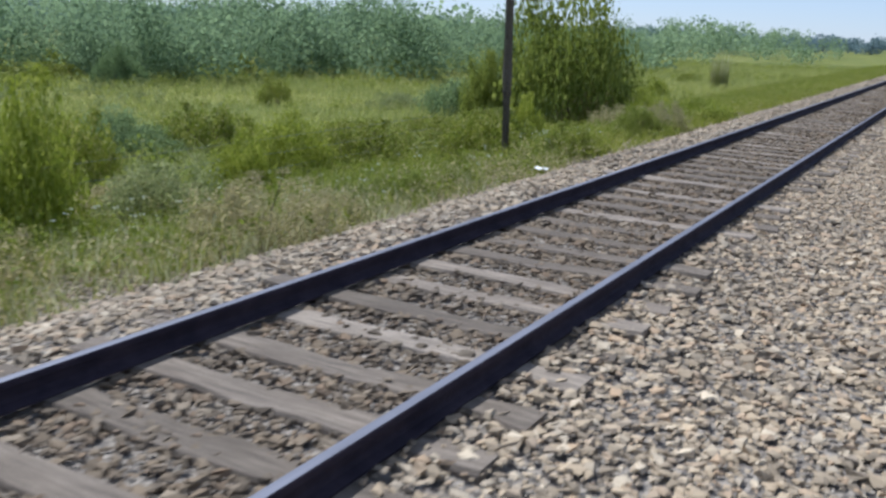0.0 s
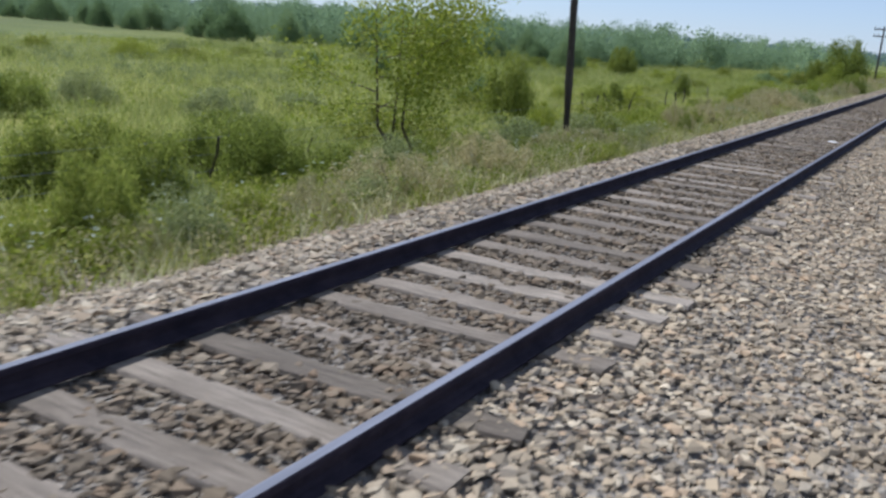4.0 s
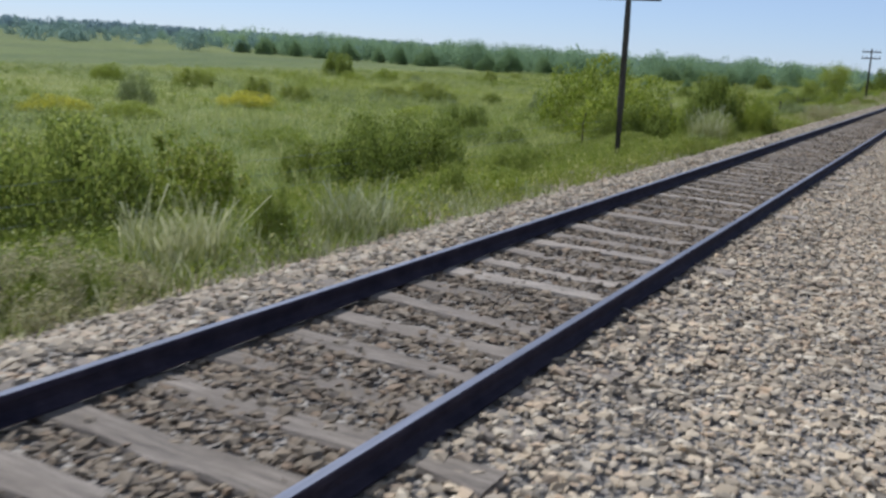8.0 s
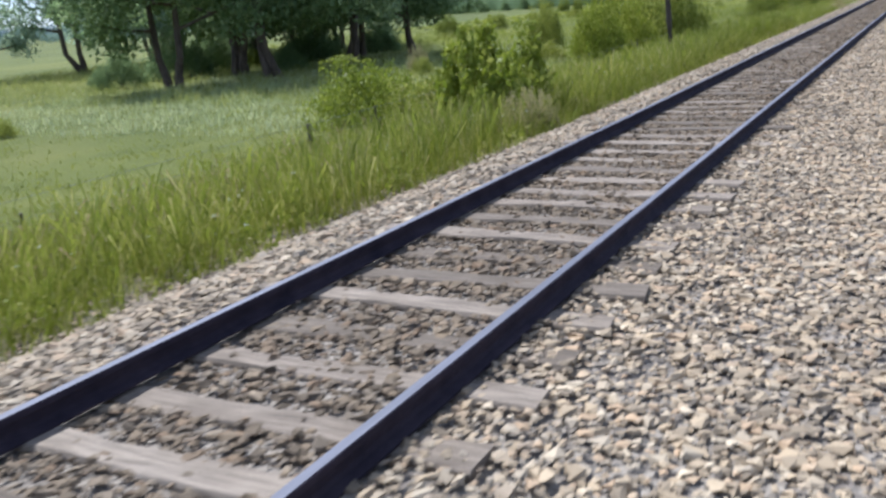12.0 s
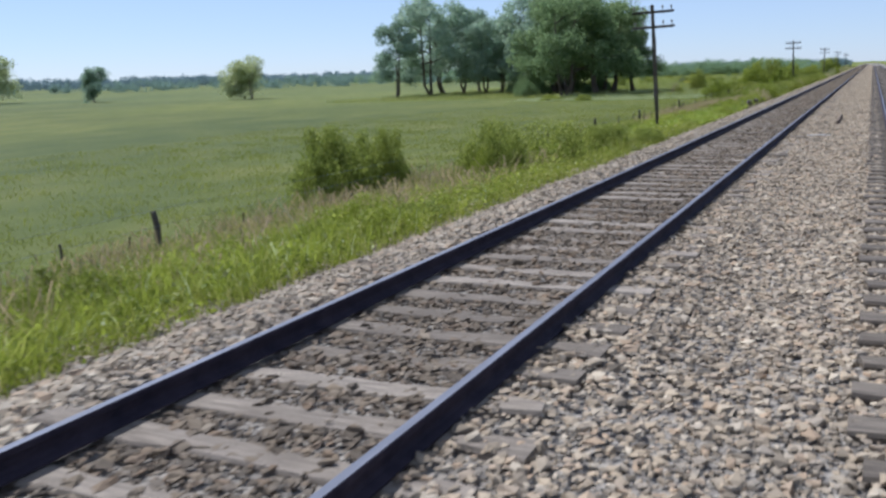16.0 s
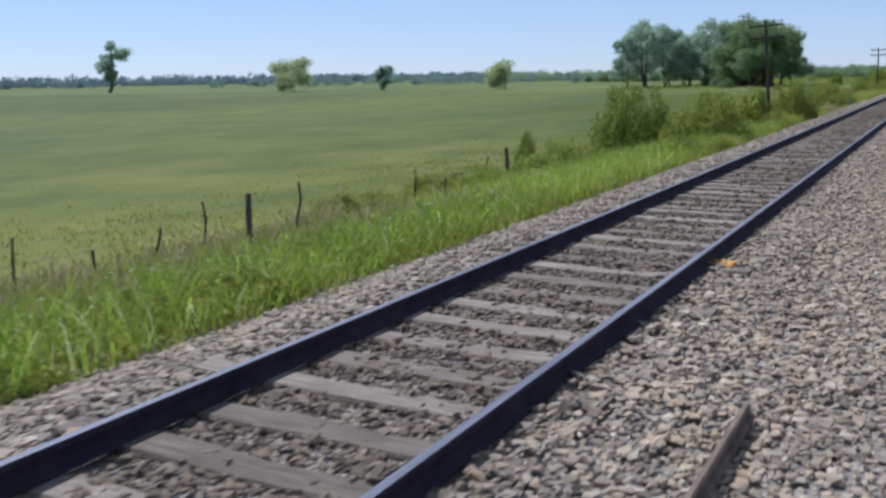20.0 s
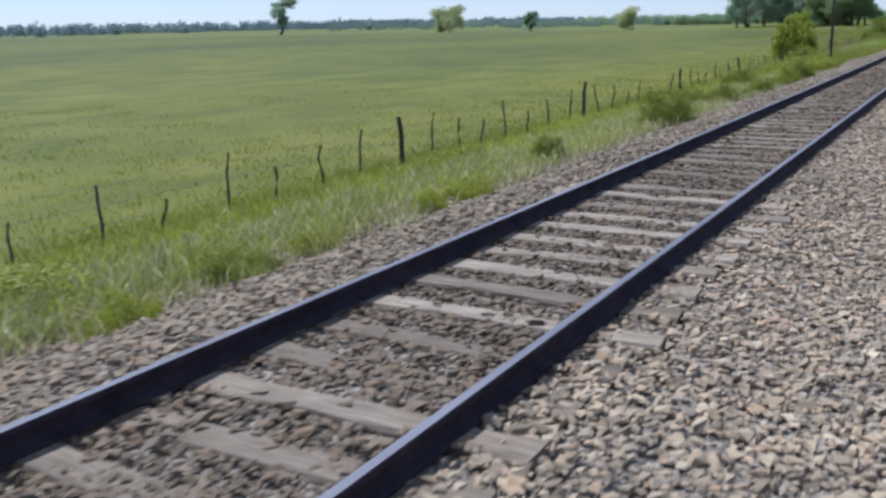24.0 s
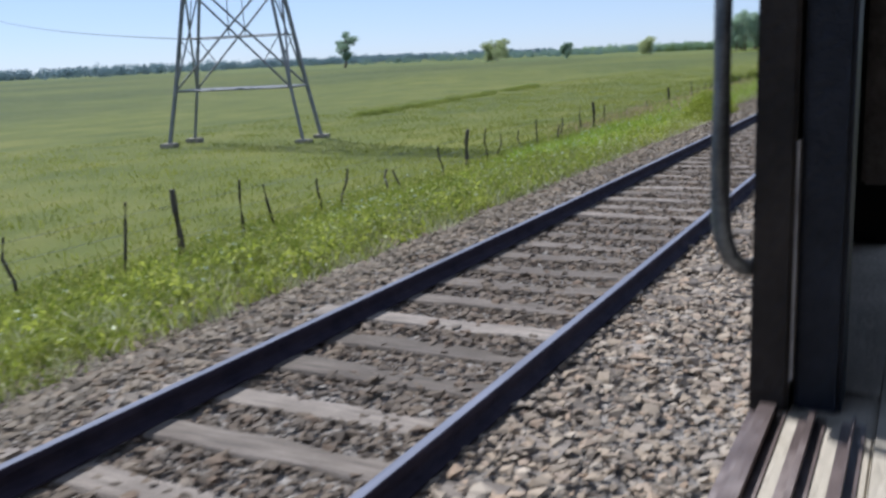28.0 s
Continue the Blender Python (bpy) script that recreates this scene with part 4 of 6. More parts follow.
for kind, x, y, wide, tall in (
    ("wild", -15.0, -41.9, 2.1, 1.5), ("pale", -3.7, -69.6, 1.0, 0.7), ("green", -9.9, -62.4, 2.3, 1.3), ("green", -10.7, -65.9, 2.0, 1.1), ("green", -7.0, -63.4, 1.8, 0.9),
    ("pale", -3.8, -66.1, 1.2, 0.5), ("bright", -3.1, -64.6, 0.8, 0.3), ("scrub", -4.1, -62.2, 1.6, 0.8), ("weed", -3.0, -59.6, 1.2, 0.5), ("weed", -4.8, -70.5, 0.7, 0.5),
    ("weed", -4.0, -68.3, 0.9, 0.5), ("weed", -11.8, -63.2, 1.7, 0.8), ("weed", -11.1, -54.2, 3.2, 1.0), ("weed", -3.7, -70.5, 0.7, 0.5), ("scrub", -3.8, -67.3, 0.9, 0.6),
):
    plant(SHRUBS[kind], x, y, wide, tall)
for kind, x, y, wide, tall in (
    ("bright", -12.3, -112.7, 4.3, 3.5), ("loose", -4.9, -120.2, 1.9, 2.3), ("green", -4.0, -123.0, 1.3, 1.0), ("straw", -3.9, -124.6, 1.4, 1.2), ("bright", -3.7, -118.5, 1.1, 0.9),
    ("green", -8.5, -120.9, 1.4, 1.3), ("weed", -3.4, -127.8, 1.0, 0.5), ("green", -58.6, -70.2, 2.2, 2.6), ("green", -3.5, -112.6, 0.8, 0.5), ("weed", -10.9, -116.6, 2.4, 1.6),
    ("weed", -4.2, -119.5, 1.1, 1.4), ("green", -11.1, -124.1, 1.2, 0.8), ("weed", -3.4, -128.8, 0.8, 0.5), ("pale", -3.8, -126.4, 0.8, 0.5), ("weed", -5.6, -127.8, 0.9, 0.5),
    ("straw", -18.2, -78.9, 1.1, 1.2),
):
    plant(SHRUBS[kind], x, y, wide, tall)
for kind, x, y, wide, tall in (
    ("green", -9.3, -144.4, 2.7, 1.9), ("weed", -8.6, -142.5, 1.9, 1.5), ("green", -8.7, -136.7, 2.0, 1.7), ("green", -9.0, -134.0, 2.2, 1.6), ("weed", -3.9, -145.8, 0.5, 0.8),
    ("green", -3.4, -148.9, 0.5, 0.5), ("straw", -4.2, -147.1, 1.4, 0.8), ("straw", -3.5, -144.6, 1.3, 0.8), ("green", -4.4, -140.5, 0.6, 0.7), ("bright", -4.0, -139.5, 1.2, 0.5),
    ("green", -5.6, -135.5, 1.3, 0.8), ("green", -7.5, -120.1, 2.2, 1.5), ("green", -54.7, -73.4, 1.8, 2.5), ("pale", -32.1, -122.4, 1.7, 1.5),
    ("bloom", -29.1, -118.0, 2.9, 0.8), ("bloom", -29.5, -129.0, 2.6, 0.7), ("weed", -3.7, -149.2, 0.5, 0.4), ("weed", -10.5, -136.3, 1.7, 1.0),
):
    plant(SHRUBS[kind], x, y, wide, tall)
for kind, x, y, wide, tall in (
    ("leafy", -9.6, -152.2, 2.6, 2.5), ("green", -3.7, -163.4, 1.4, 0.8), ("bright", -3.6, -165.3, 0.9, 0.5), ("straw", -3.3, -162.1, 1.0, 0.8), ("straw", -3.6, -154.5, 1.1, 0.6),
    ("weed", -3.2, -161.1, 0.3, 0.5), ("green", -3.0, -153.7, 1.0, 0.6), ("green", -8.3, -164.4, 2.0, 2.3),
    ("green", -5.2, -167.5, 0.8, 0.7), ("weed", -6.9, -163.5, 1.3, 1.2), ("loose", -15.4, -156.5, 1.6, 1.8), ("weed", -3.7, -167.7, 0.8, 0.3), ("green", -7.4, -155.3, 1.2, 0.8),
    ("leafy", -12.0, -152.0, 1.0, 0.7), ("weed", -4.1, -156.3, 1.1, 0.6),
):
    plant(SHRUBS[kind], x, y, wide, tall)
for kind, x, y, wide, tall in (
    ("green", -41.0, -137.3, 1.8, 1.8), ("bright", -3.6, -179.7, 0.7, 0.4), ("green", -3.0, -172.3, 0.5, 0.5), ("scrub", -3.0, -168.4, 0.9, 0.8),
    ("green", -20.0, -176.0, 2.3, 3.0), ("weed", -3.5, -187.8, 0.9, 0.8), ("green", -4.3, -185.5, 1.5, 0.9), ("weed", -4.7, -187.6, 0.9, 1.1), ("weed", -3.7, -183.8, 1.3, 0.7),
    ("weed", -4.8, -179.7, 2.0, 0.7), ("green", -45.3, -141.8, 2.5, 2.1), ("bright", -3.5, -185.4, 0.8, 0.5), ("weed", -10.4, -180.4, 1.7, 1.0), ("weed", -4.6, -176.6, 1.4, 0.6),
):
    plant(SHRUBS[kind], x, y, wide, tall)
for kind, x, y, wide, tall in (
    ("bright", -3.5, -194.7, 1.3, 1.0), ("green", -9.3, -186.0, 4.0, 3.8), ("bright", -10.6, -190.0, 3.2, 3.5), ("bright", -10.6, -193.0, 2.4, 3.2), ("weed", -18.3, -186.0, 1.3, 0.6),
    ("scrub", -20.0, -193.1, 1.0, 1.6), ("weed", -7.2, -193.0, 1.1, 0.9),
):
    plant(SHRUBS[kind], x, y, wide, tall)
for kind, x, y, wide, tall in (
    ("bright", -4.3, -247.4, 1.8, 1.0), ("bright", -3.4, -269.2, 0.6, 0.5), ("bright", -3.4, -268.1, 0.8, 0.6), ("bright", -3.6, -267.2, 0.8, 0.3), ("bright", -3.9, -263.8, 1.0, 0.5),
    ("weed", -3.4, -266.2, 0.6, 0.4), ("weed", -4.7, -261.3, 1.0, 0.6), ("weed", -5.9, -256.9, 1.2, 0.6), ("pale", -3.7, -264.8, 0.5, 0.4),
):
    plant(SHRUBS[kind], x, y, wide, tall)
for kind, x, y, wide, tall in (
    ("green", -4.2, -287.4, 1.4, 0.9), ("green", -5.2, -284.9, 1.4, 0.9), ("green", -3.3, -285.2, 1.0, 0.6), ("bright", -3.5, -283.8, 0.7, 0.4), ("green", -5.3, -279.4, 1.6, 0.5),
    ("green", -6.5, -263.2, 1.2, 0.4), ("bright", -3.9, -262.3, 1.0, 0.7), ("weed", -3.9, -288.3, 0.8, 0.5), ("pale", -3.1, -287.9, 0.5, 0.3), ("weed", -8.2, -279.9, 1.3, 0.7),
    ("green", -6.8, -272.4, 1.6, 0.6),
):
    plant(SHRUBS[kind], x, y, wide, tall)
for kind, x, y, wide, tall in (
    ("loose", -9.7, -293.3, 2.2, 2.0), ("bright", -4.2, -301.6, 1.5, 0.7), ("green", -5.2, -303.3, 0.7, 0.5), ("green", -5.6, -292.5, 1.7, 1.6), ("bright", -5.5, -293.6, 0.5, 1.0),
    ("green", -5.3, -289.2, 2.9, 1.3), ("green", -4.2, -286.8, 1.4, 0.9), ("green", -3.8, -300.1, 1.0, 0.4), ("weed", -5.3, -306.3, 1.4, 0.7), ("loose", -9.2, -291.7, 1.4, 1.8),
    ("bright", -4.7, -305.4, 1.0, 0.5), ("bright", -4.8, -302.4, 0.9, 0.5), ("green", -5.5, -306.8, 0.6, 0.5),
):
    plant(SHRUBS[kind], x, y, wide, tall)
for kind, x, y, wide, tall in (
    ("green", -5.2, -325.2, 2.3, 1.8), ("green", -6.4, -320.8, 2.8, 1.7), ("green", -7.9, -318.0, 3.2, 1.5), ("green", -4.4, -323.9, 2.1, 1.3), ("green", -3.8, -328.4, 2.0, 0.9), ("pale", -3.2, -329.6, 0.5, 0.6), ("pale", -4.0, -323.1, 1.1, 0.5),
    ("bright", -4.2, -319.1, 1.4, 0.6), ("green", -4.4, -329.2, 0.6, 0.8), ("bright", -4.2, -316.3, 1.0, 0.6), ("green", -4.3, -325.1, 1.1, 0.8),
    ("weed", -4.1, -321.1, 1.1, 0.6), ("bright", -3.3, -326.9, 0.9, 0.4),
):
    plant(SHRUBS[kind], x, y, wide, tall)
for kind, x, y, wide, tall in (
    ("green", -3.7, -350.5, 1.5, 2.1), ("loose", -3.4, -349.6, 1.3, 1.5), ("green", -5.3, -349.9, 0.9, 1.9), ("green", -4.1, -347.9, 0.9, 1.0), ("pale", -4.1, -346.3, 0.8, 0.7),
    ("scrub", -3.7, -345.4, 0.9, 0.8), ("bright", -4.1, -341.5, 0.9, 0.3), ("weed", -4.2, -339.6, 0.6, 0.7), ("green", -8.5, -316.4, 1.9, 1.7), ("scrub", -3.6, -336.3, 1.0, 0.5),
    ("bright", -7.3, -347.0, 1.7, 1.6), ("weed", -4.0, -347.4, 0.6, 0.4), ("weed", -3.6, -343.6, 0.8, 0.3),
):
    plant(SHRUBS[kind], x, y, wide, tall)
for kind, x, y, wide, tall in (
    ("green", -7.6, -362.6, 2.8, 2.7), ("loose", -4.5, -363.8, 2.4, 1.9), ("bright", -5.4, -363.7, 1.7, 1.4), ("weed", -3.0, -368.9, 0.6, 0.5), ("bright", -3.0, -368.3, 0.6, 0.6),
    ("weed", -3.7, -370.0, 0.9, 0.7), ("weed", -4.3, -370.5, 0.8, 0.5), ("weed", -7.3, -354.1, 1.6, 0.9),
    ("loose", -5.1, -361.1, 1.1, 1.4),
):
    plant(SHRUBS[kind], x, y, wide, tall)
for kind, x, y, wide, tall in (
    ("green", -7.0, -371.0, 2.9, 1.1), ("loose", -8.7, -370.1, 0.7, 1.5), ("weed", -8.8, -379.2, 2.3, 0.7), ("weed", -3.8, -388.9, 1.4, 0.5),
    ("weed", -3.9, -390.2, 0.9, 0.5), ("weed", -10.0, -373.3, 2.0, 0.6), ("weed", -5.0, -386.0, 1.0, 0.5),
):
    plant(SHRUBS[kind], x, y, wide, tall)
for kind, x, y, wide, tall in (
    ("green", -3.2, -442.2, 0.9, 0.9), ("green", -3.5, -443.7, 0.4, 0.7), ("bright", -3.5, -440.2, 0.5, 0.4), ("bright", -3.6, -433.8, 0.7, 0.6), ("bright", -3.8, -431.5, 0.6, 0.5),
    ("bright", -3.8, -428.0, 0.8, 0.6), ("bright", -8.8, -405.8, 2.9, 1.1), ("leafy", -10.4, -401.2, 2.5, 3.5), ("weed", -3.6, -441.0, 0.4, 0.3),
):
    plant(SHRUBS[kind], x, y, wide, tall)
for kind, x, y, wide, tall in (
    ("weed", -3.7, -452.2, 0.9, 0.6), ("weed", -3.3, -451.0, 0.4, 0.4), ("weed", -4.4, -453.0, 1.2, 0.6), ("green", -3.4, -448.7, 0.8, 0.6), ("bright", -3.2, -446.0, 0.8, 0.5),
    ("bright", -3.4, -444.0, 1.0, 0.6), ("green", -3.2, -441.6, 0.8, 0.6), ("bright", -3.1, -433.7, 0.8, 0.5),
):
    plant(SHRUBS[kind], x, y, wide, tall)
for kind, x, y, wide, tall in (
    ("bright", -3.0, -475.3, 0.7, 0.4), ("green", -3.5, -473.5, 1.0, 0.4), ("green", -4.0, -464.5, 0.6, 0.5), ("green", -3.4, -458.9, 1.2, 0.9), ("bright", -3.3, -469.9, 0.5, 0.4),
    ("bright", -3.3, -468.8, 0.9, 0.4), ("weed", -3.3, -472.4, 0.6, 0.3), ("weed", -3.6, -475.6, 0.6, 0.2),
):
    plant(SHRUBS[kind], x, y, wide, tall)
for kind, x, y, wide, tall in (
    ("loose", -9.2, -490.5, 1.5, 1.1), ("loose", -10.5, -490.8, 1.1, 0.9), ("loose", -10.6, -488.3, 0.9, 0.9), ("weed", -6.8, -493.2, 0.8, 0.5), ("weed", -5.7, -495.2, 0.7, 0.4),
):
    plant(SHRUBS[kind], x, y, wide, tall)
for kind, x, y, wide, tall in (
    ("loose", -5.4, -502.9, 1.6, 1.5), ("green", -4.25, -504.2, 1.1, 1.0), ("loose", -5.1, -500.7, 0.9, 0.9), ("bright", -5.5, -503.9, 1.2, 0.8),
):
    plant(SHRUBS[kind], x, y, wide, tall)
for kind, x, y, wide, tall in (
    ("green", -4.6, -69.9, 0.9, 1.1), ("weed", -3.5, -73.2, 0.8, 0.6), ("weed", -3.2, -76.2, 1.4, 0.7), ("green", -10.9, -65.6, 2.1, 1.4), ("weed", -4.1, -78.0, 1.2, 0.7),
    ("green", -3.2, -80.7, 0.6, 0.3), ("scrub", -3.8, -80.9, 0.7, 0.9), ("green", -9.3, -75.4, 1.7, 1.1), ("weed", -7.8, -71.8, 1.4, 0.7), ("scrub", -3.7, -70.2, 0.7, 0.5),
):
    plant(SHRUBS[kind], x, y, wide, tall)
for kind, x, y, wide, tall in (
    ("bright", -3.3, -120.0, 1.0, 1.5), ("green", -3.7, -118.8, 0.9, 0.8), ("weed", -3.9, -117.7, 0.9, 0.7), ("weed", -3.3, -113.3, 1.5, 0.5), ("green", -3.1, -114.9, 0.6, 0.4),
    ("straw", -14.5, -91.5, 1.9, 0.9), ("weed", -3.9, -115.4, 1.1, 0.7), ("weed", -9.5, -95.6, 3.3, 2.2), ("weed", -8.8, -110.6, 1.8, 1.3), ("scrub", -3.1, -106.1, 1.3, 0.9),
):
    plant(SHRUBS[kind], x, y, wide, tall)
for kind, x, y, wide, tall in (
    ("leafy", -5.1, -215.9, 2.1, 2.2), ("scrub", -3.5, -218.3, 0.8, 0.9), ("green", -19.4, -193.7, 1.1, 1.0), ("weed", -3.9, -216.0, 0.9, 0.7), ("bright", -3.4, -218.8, 0.3, 0.4),
    ("scrub", -3.4, -218.0, 0.8, 0.8),
):
    plant(SHRUBS[kind], x, y, wide, tall)
for kind, x, y, wide, tall in (
    ("bright", -3.6, -255.5, 1.4, 0.8), ("scrub", -3.5, -252.3, 1.3, 1.0), ("green", -4.3, -242.6, 2.6, 1.0), ("bright", -3.9, -257.6, 0.9, 0.6), ("bright", -3.3, -254.3, 0.8, 0.6),
    ("bright", -3.7, -249.6, 1.2, 0.6), ("pale", -3.8, -258.6, 0.6, 0.5),
):
    plant(SHRUBS[kind], x, y, wide, tall)
for kind, x, y, wide, tall in (
    ("green", -3.7, -395.9, 1.2, 0.7), ("green", -3.6, -400.6, 0.4, 0.4), ("weed", -3.3, -394.7, 1.5, 0.4), ("green", -3.6, -386.5, 1.0, 0.4), ("bright", -3.5, -397.5, 0.8, 0.4),
    ("weed", -3.6, -392.2, 1.2, 0.4),
):
    plant(SHRUBS[kind], x, y, wide, tall)
for kind, x, y, wide, tall in (
    ("bright", -3.4, -535.2, 1.6, 1.0), ("bright", -3.6, -534.0, 1.3, 0.95), ("bright", -3.7, -532.4, 1.4, 0.8), ("bright", -3.1, -536.5, 0.6, 0.4),
):
    plant(SHRUBS[kind], x, y, wide, tall)
for kind, x, y, wide, tall in (
    ("weed", -4.4, -557.3, 0.6, 0.4), ("bright", -3.9, -560.6, 0.8, 0.3), ("weed", -3.8, -559.7, 0.5, 0.2),
):
    plant(SHRUBS[kind], x, y, wide, tall)
for kind, x, y, wide, tall in (
    ("bright", -8.5, -110.4, 3.0, 1.4),
    ("weed", -3.5, -118.6, 1.5, 1.1),
    ("bright", -8.5, -118.7, 4.0, 2.6),
    ("bright", -12.1, -210.1, 3.3, 2.0),
    ("weed", -8.8, -211.1, 3.2, 1.4),
    ("green", -5.9, -230.7, 1.6, 1.1),
    ("bright", -3.4, -249.5, 1.7, 1.2),
    ("scrub", -3.8, -250.6, 1.5, 0.6),
    ("weed", -3.7, -396.1, 2.0, 0.6),
    ("leafy", -10.1, -403.5, 2.9, 3.2),
    ("green", -3.2, -434.5, 1.0, 0.5),
):
    plant(SHRUBS[kind], x, y, wide, tall)

for kind, x, y, wide, tall in (
    ("leafy", -4.8, -356.7, 1.3, 1.7), ("weed", -3.8, -356.2, 1.8, 0.8), ("loose", -5.0, -493.9, 1.3, 0.75), ("loose", -5.8, -494.8, 1.5, 0.95), ("green", -4.6, -347.6, 1.8, 1.2),
):
    plant(SHRUBS[kind], x, y, wide, tall)

# a broken line of rank tussocks along an old furrow in the pasture
furrow = random.Random(5)
for k in range(26):
    if k not in (4, 11, 12, 17, 18, 19, 22):
        plant(SHRUBS["green"], -30.5 - 0.13 * k, -513.5 + 1.5 * k, furrow.uniform(1.5, 2.1), furrow.uniform(0.25, 0.4), 90)

wild = random.Random(12)
for k in range(44):
    y, x = wild.uniform(-104, 34), -wild.uniform(3.3, 8.4)
    plant(SHRUBS[wild.choice(("scrub", "weed", "pale", "bright", "scrub") if x > -5 else ("weed", "bright", "green", "pale"))], x, y, wild.uniform(1.0, 2.2), wild.uniform(0.55, 0.95) if x > -5 else wild.uniform(0.8, 1.4))
for y0, y1, count, choice in ((-125, 70, 75, ("green", "pale", "bright", "weed")), (-215, -100, 30, ("green", "bright", "weed")), (-240, 40, 60, ("weed", "loose", "scrub")), (-480, -250, 30, ("weed", "bright"))):
    for k in range(count):
        y = wild.uniform(y0, y1)
        x = -wild.uniform(10, 55) if y0 > -230 else -wild.uniform(3.6, 8.2)
        plant(SHRUBS[wild.choice(choice)], x, y, wild.uniform(1.2, 2.8), wild.uniform(0.4, 0.8) if x > -9 else wild.uniform(0.6, 1.4))


# ---- telegraph poles ----
def telegraph_pole():
    ob = new("telegraph_pole")
    tagged(ob, "dark weathered wooden telegraph pole with two crossarms", "pole", "telegraph poles along the line")
    v, f = tube(((0, 0, -0.5), (0, 0, 1.5), (0.01, 0, 3.4), (0, 0, 5.15)), (0.105, 0.1, 0.088, 0.075), 10)
    child("shaft", mesh_of("shaft", v, f, [POST_WOOD]), ob)
    arm_bm = bmesh.new()
    box(arm_bm, -0.85, 0.85, -0.05, 0.05, -0.05, 0.05, 0.008)
    arm_me = bpy.data.meshes.new("crossarm")
    arm_bm.to_mesh(arm_me)
    arm_bm.free()
    arm_me.materials.append(POST_WOOD)
    v, f = joined([tube(((0, 0, 0), (0, 0, 0.09)), (0.012, 0.012), 5), tube(((0, 0, 0.08), (0, 0, 0.12), (0, 0, 0.17), (0, 0, 0.2)), (0.028, 0.042, 0.036, 0.016), 8)])
    pin = mesh_of("insulator", v, f, [CONCRETE])
    for z in (4.85, 4.25):
        arm = child("crossarm", arm_me, ob, pose(0, 0.1, z))
        for x in (-0.75, -0.4, 0.4, 0.75):
            child("insulator", pin, arm, pose(x, 0, 0.05), "pale ceramic insulator")
    return ob


first = telegraph_pole()
first.matrix_basis = pose(-5.2, 17.1, -0.72, 5, 0.5, 2)
for y, lean, side, turn in ((-56.0, 4, -1, 0), (-129.5, 6, 0, 3), (-201.2, 10, -1, -2), (-274.7, 8, -2, 2), (-347.6, 7, -3, -3), (-419.9, 4, -1, 4), (-493.8, 12, -2, 0)):
    copy_thing(first, pose(-5.2, y, -0.85, lean, side, turn))


# ---- wire fence ----
def fence_post(seed, tall, thick):
    rng = np.random.default_rng(seed)
    bend = rng.normal(0, 0.025, (4, 2))
    pts = [(bend[i][0], bend[i][1], z) for i, z in enumerate((-0.3, tall * 0.35, tall * 0.7, tall))]
    v, f = tube(pts, (thick, thick * 0.95, thick * 0.92, thick * 0.8), 7)
    return mesh_of("fence_post", v, f, [POST_WOOD])


thin_posts = [fence_post(60 + k, 1.12, 0.03) for k in range(5)]
stout_posts = [fence_post(70 + k, 1.3, 0.066) for k in range(2)]
fence = new("wire_fence")
tagged(fence, "old wire fence with crooked grey wooden posts along the meadow", "fence", kind="structure")
FENCE_X = -8.6
rf = random.Random(21)


def set_posts(rows):
    for y, tall, lean, stout in rows:
        me = rf.choice(stout_posts if stout else thin_posts)
        m = pose(FENCE_X + rf.gauss(0, 0.04), y, ground_z(FENCE_X, y) - 0.02, -lean, rf.gauss(0, 3), rf.uniform(0, 360))
        child("post", me, fence, m @ Matrix.Diagonal((1, 1, tall / (1.3 if stout else 1.12), 1)))


# distance along the line, height, lean towards +y, stout or thin
set_posts((
    (-557.5, 1.03, 8, 0), (-555.5, 1.21, 7, 0), (-554.1, 1.24, -5, 1), (-552.5, 1.18, -4, 0), (-551.6, 0.99, 12, 0), (-549.8, 0.82, 7, 0),
    (-549.1, 0.95, 16, 0), (-547.2, 0.69, 16, 0), (-546.4, 0.58, 12, 0), (-544.2, 0.91, 5, 0), (-542.7, 1.24, 6, 1), (-541.4, 1.18, 11, 0),
    (-540.7, 0.9, 16, 0), (-538.6, 0.84, 8, 0), (-537.2, 1.06, 3, 0), (-535.5, 0.74, 4, 0), (-534.8, 0.92, 0, 0), (-532.8, 1.22, 1, 0),
    (-531.3, 1.25, 2, 1), (-529.9, 1.06, 1, 0), (-519.9, 1.22, 4, 1), (-514.0, 1.25, -1, 0), (-512.5, 0.86, 1, 0), (-511.0, 1.01, 1, 0),
))
set_posts((
    (-509.6, 1.19, 2, 0), (-508.1, 1.24, 1, 1), (-506.6, 1.2, -2, 0), (-505.2, 0.99, 1, 0), (-502.7, 1.17, 2, 0), (-499.9, 0.98, -1, 0),
    (-489.6, 0.78, 3, 0), (-488.0, 0.96, -2, 0), (-486.6, 1.13, -3, 0), (-485.2, 1.21, -4, 1), (-483.6, 1.16, -11, 0), (-482.5, 1.01, 1, 0),
    (-481.1, 0.8, 1, 0), (-479.7, 1.19, -1, 0), (-478.5, 0.6, 5, 0), (-476.8, 0.98, -3, 0), (-475.4, 1.15, -4, 0), (-473.9, 1.24, -2, 1),
    (-472.6, 0.71, -2, 0), (-471.0, 0.98, -4, 0), (-469.8, 0.6, -10, 0), (-468.2, 1.13, -3, 0), (-466.9, 0.69, 3, 0), (-465.4, 0.93, 3, 0),
))
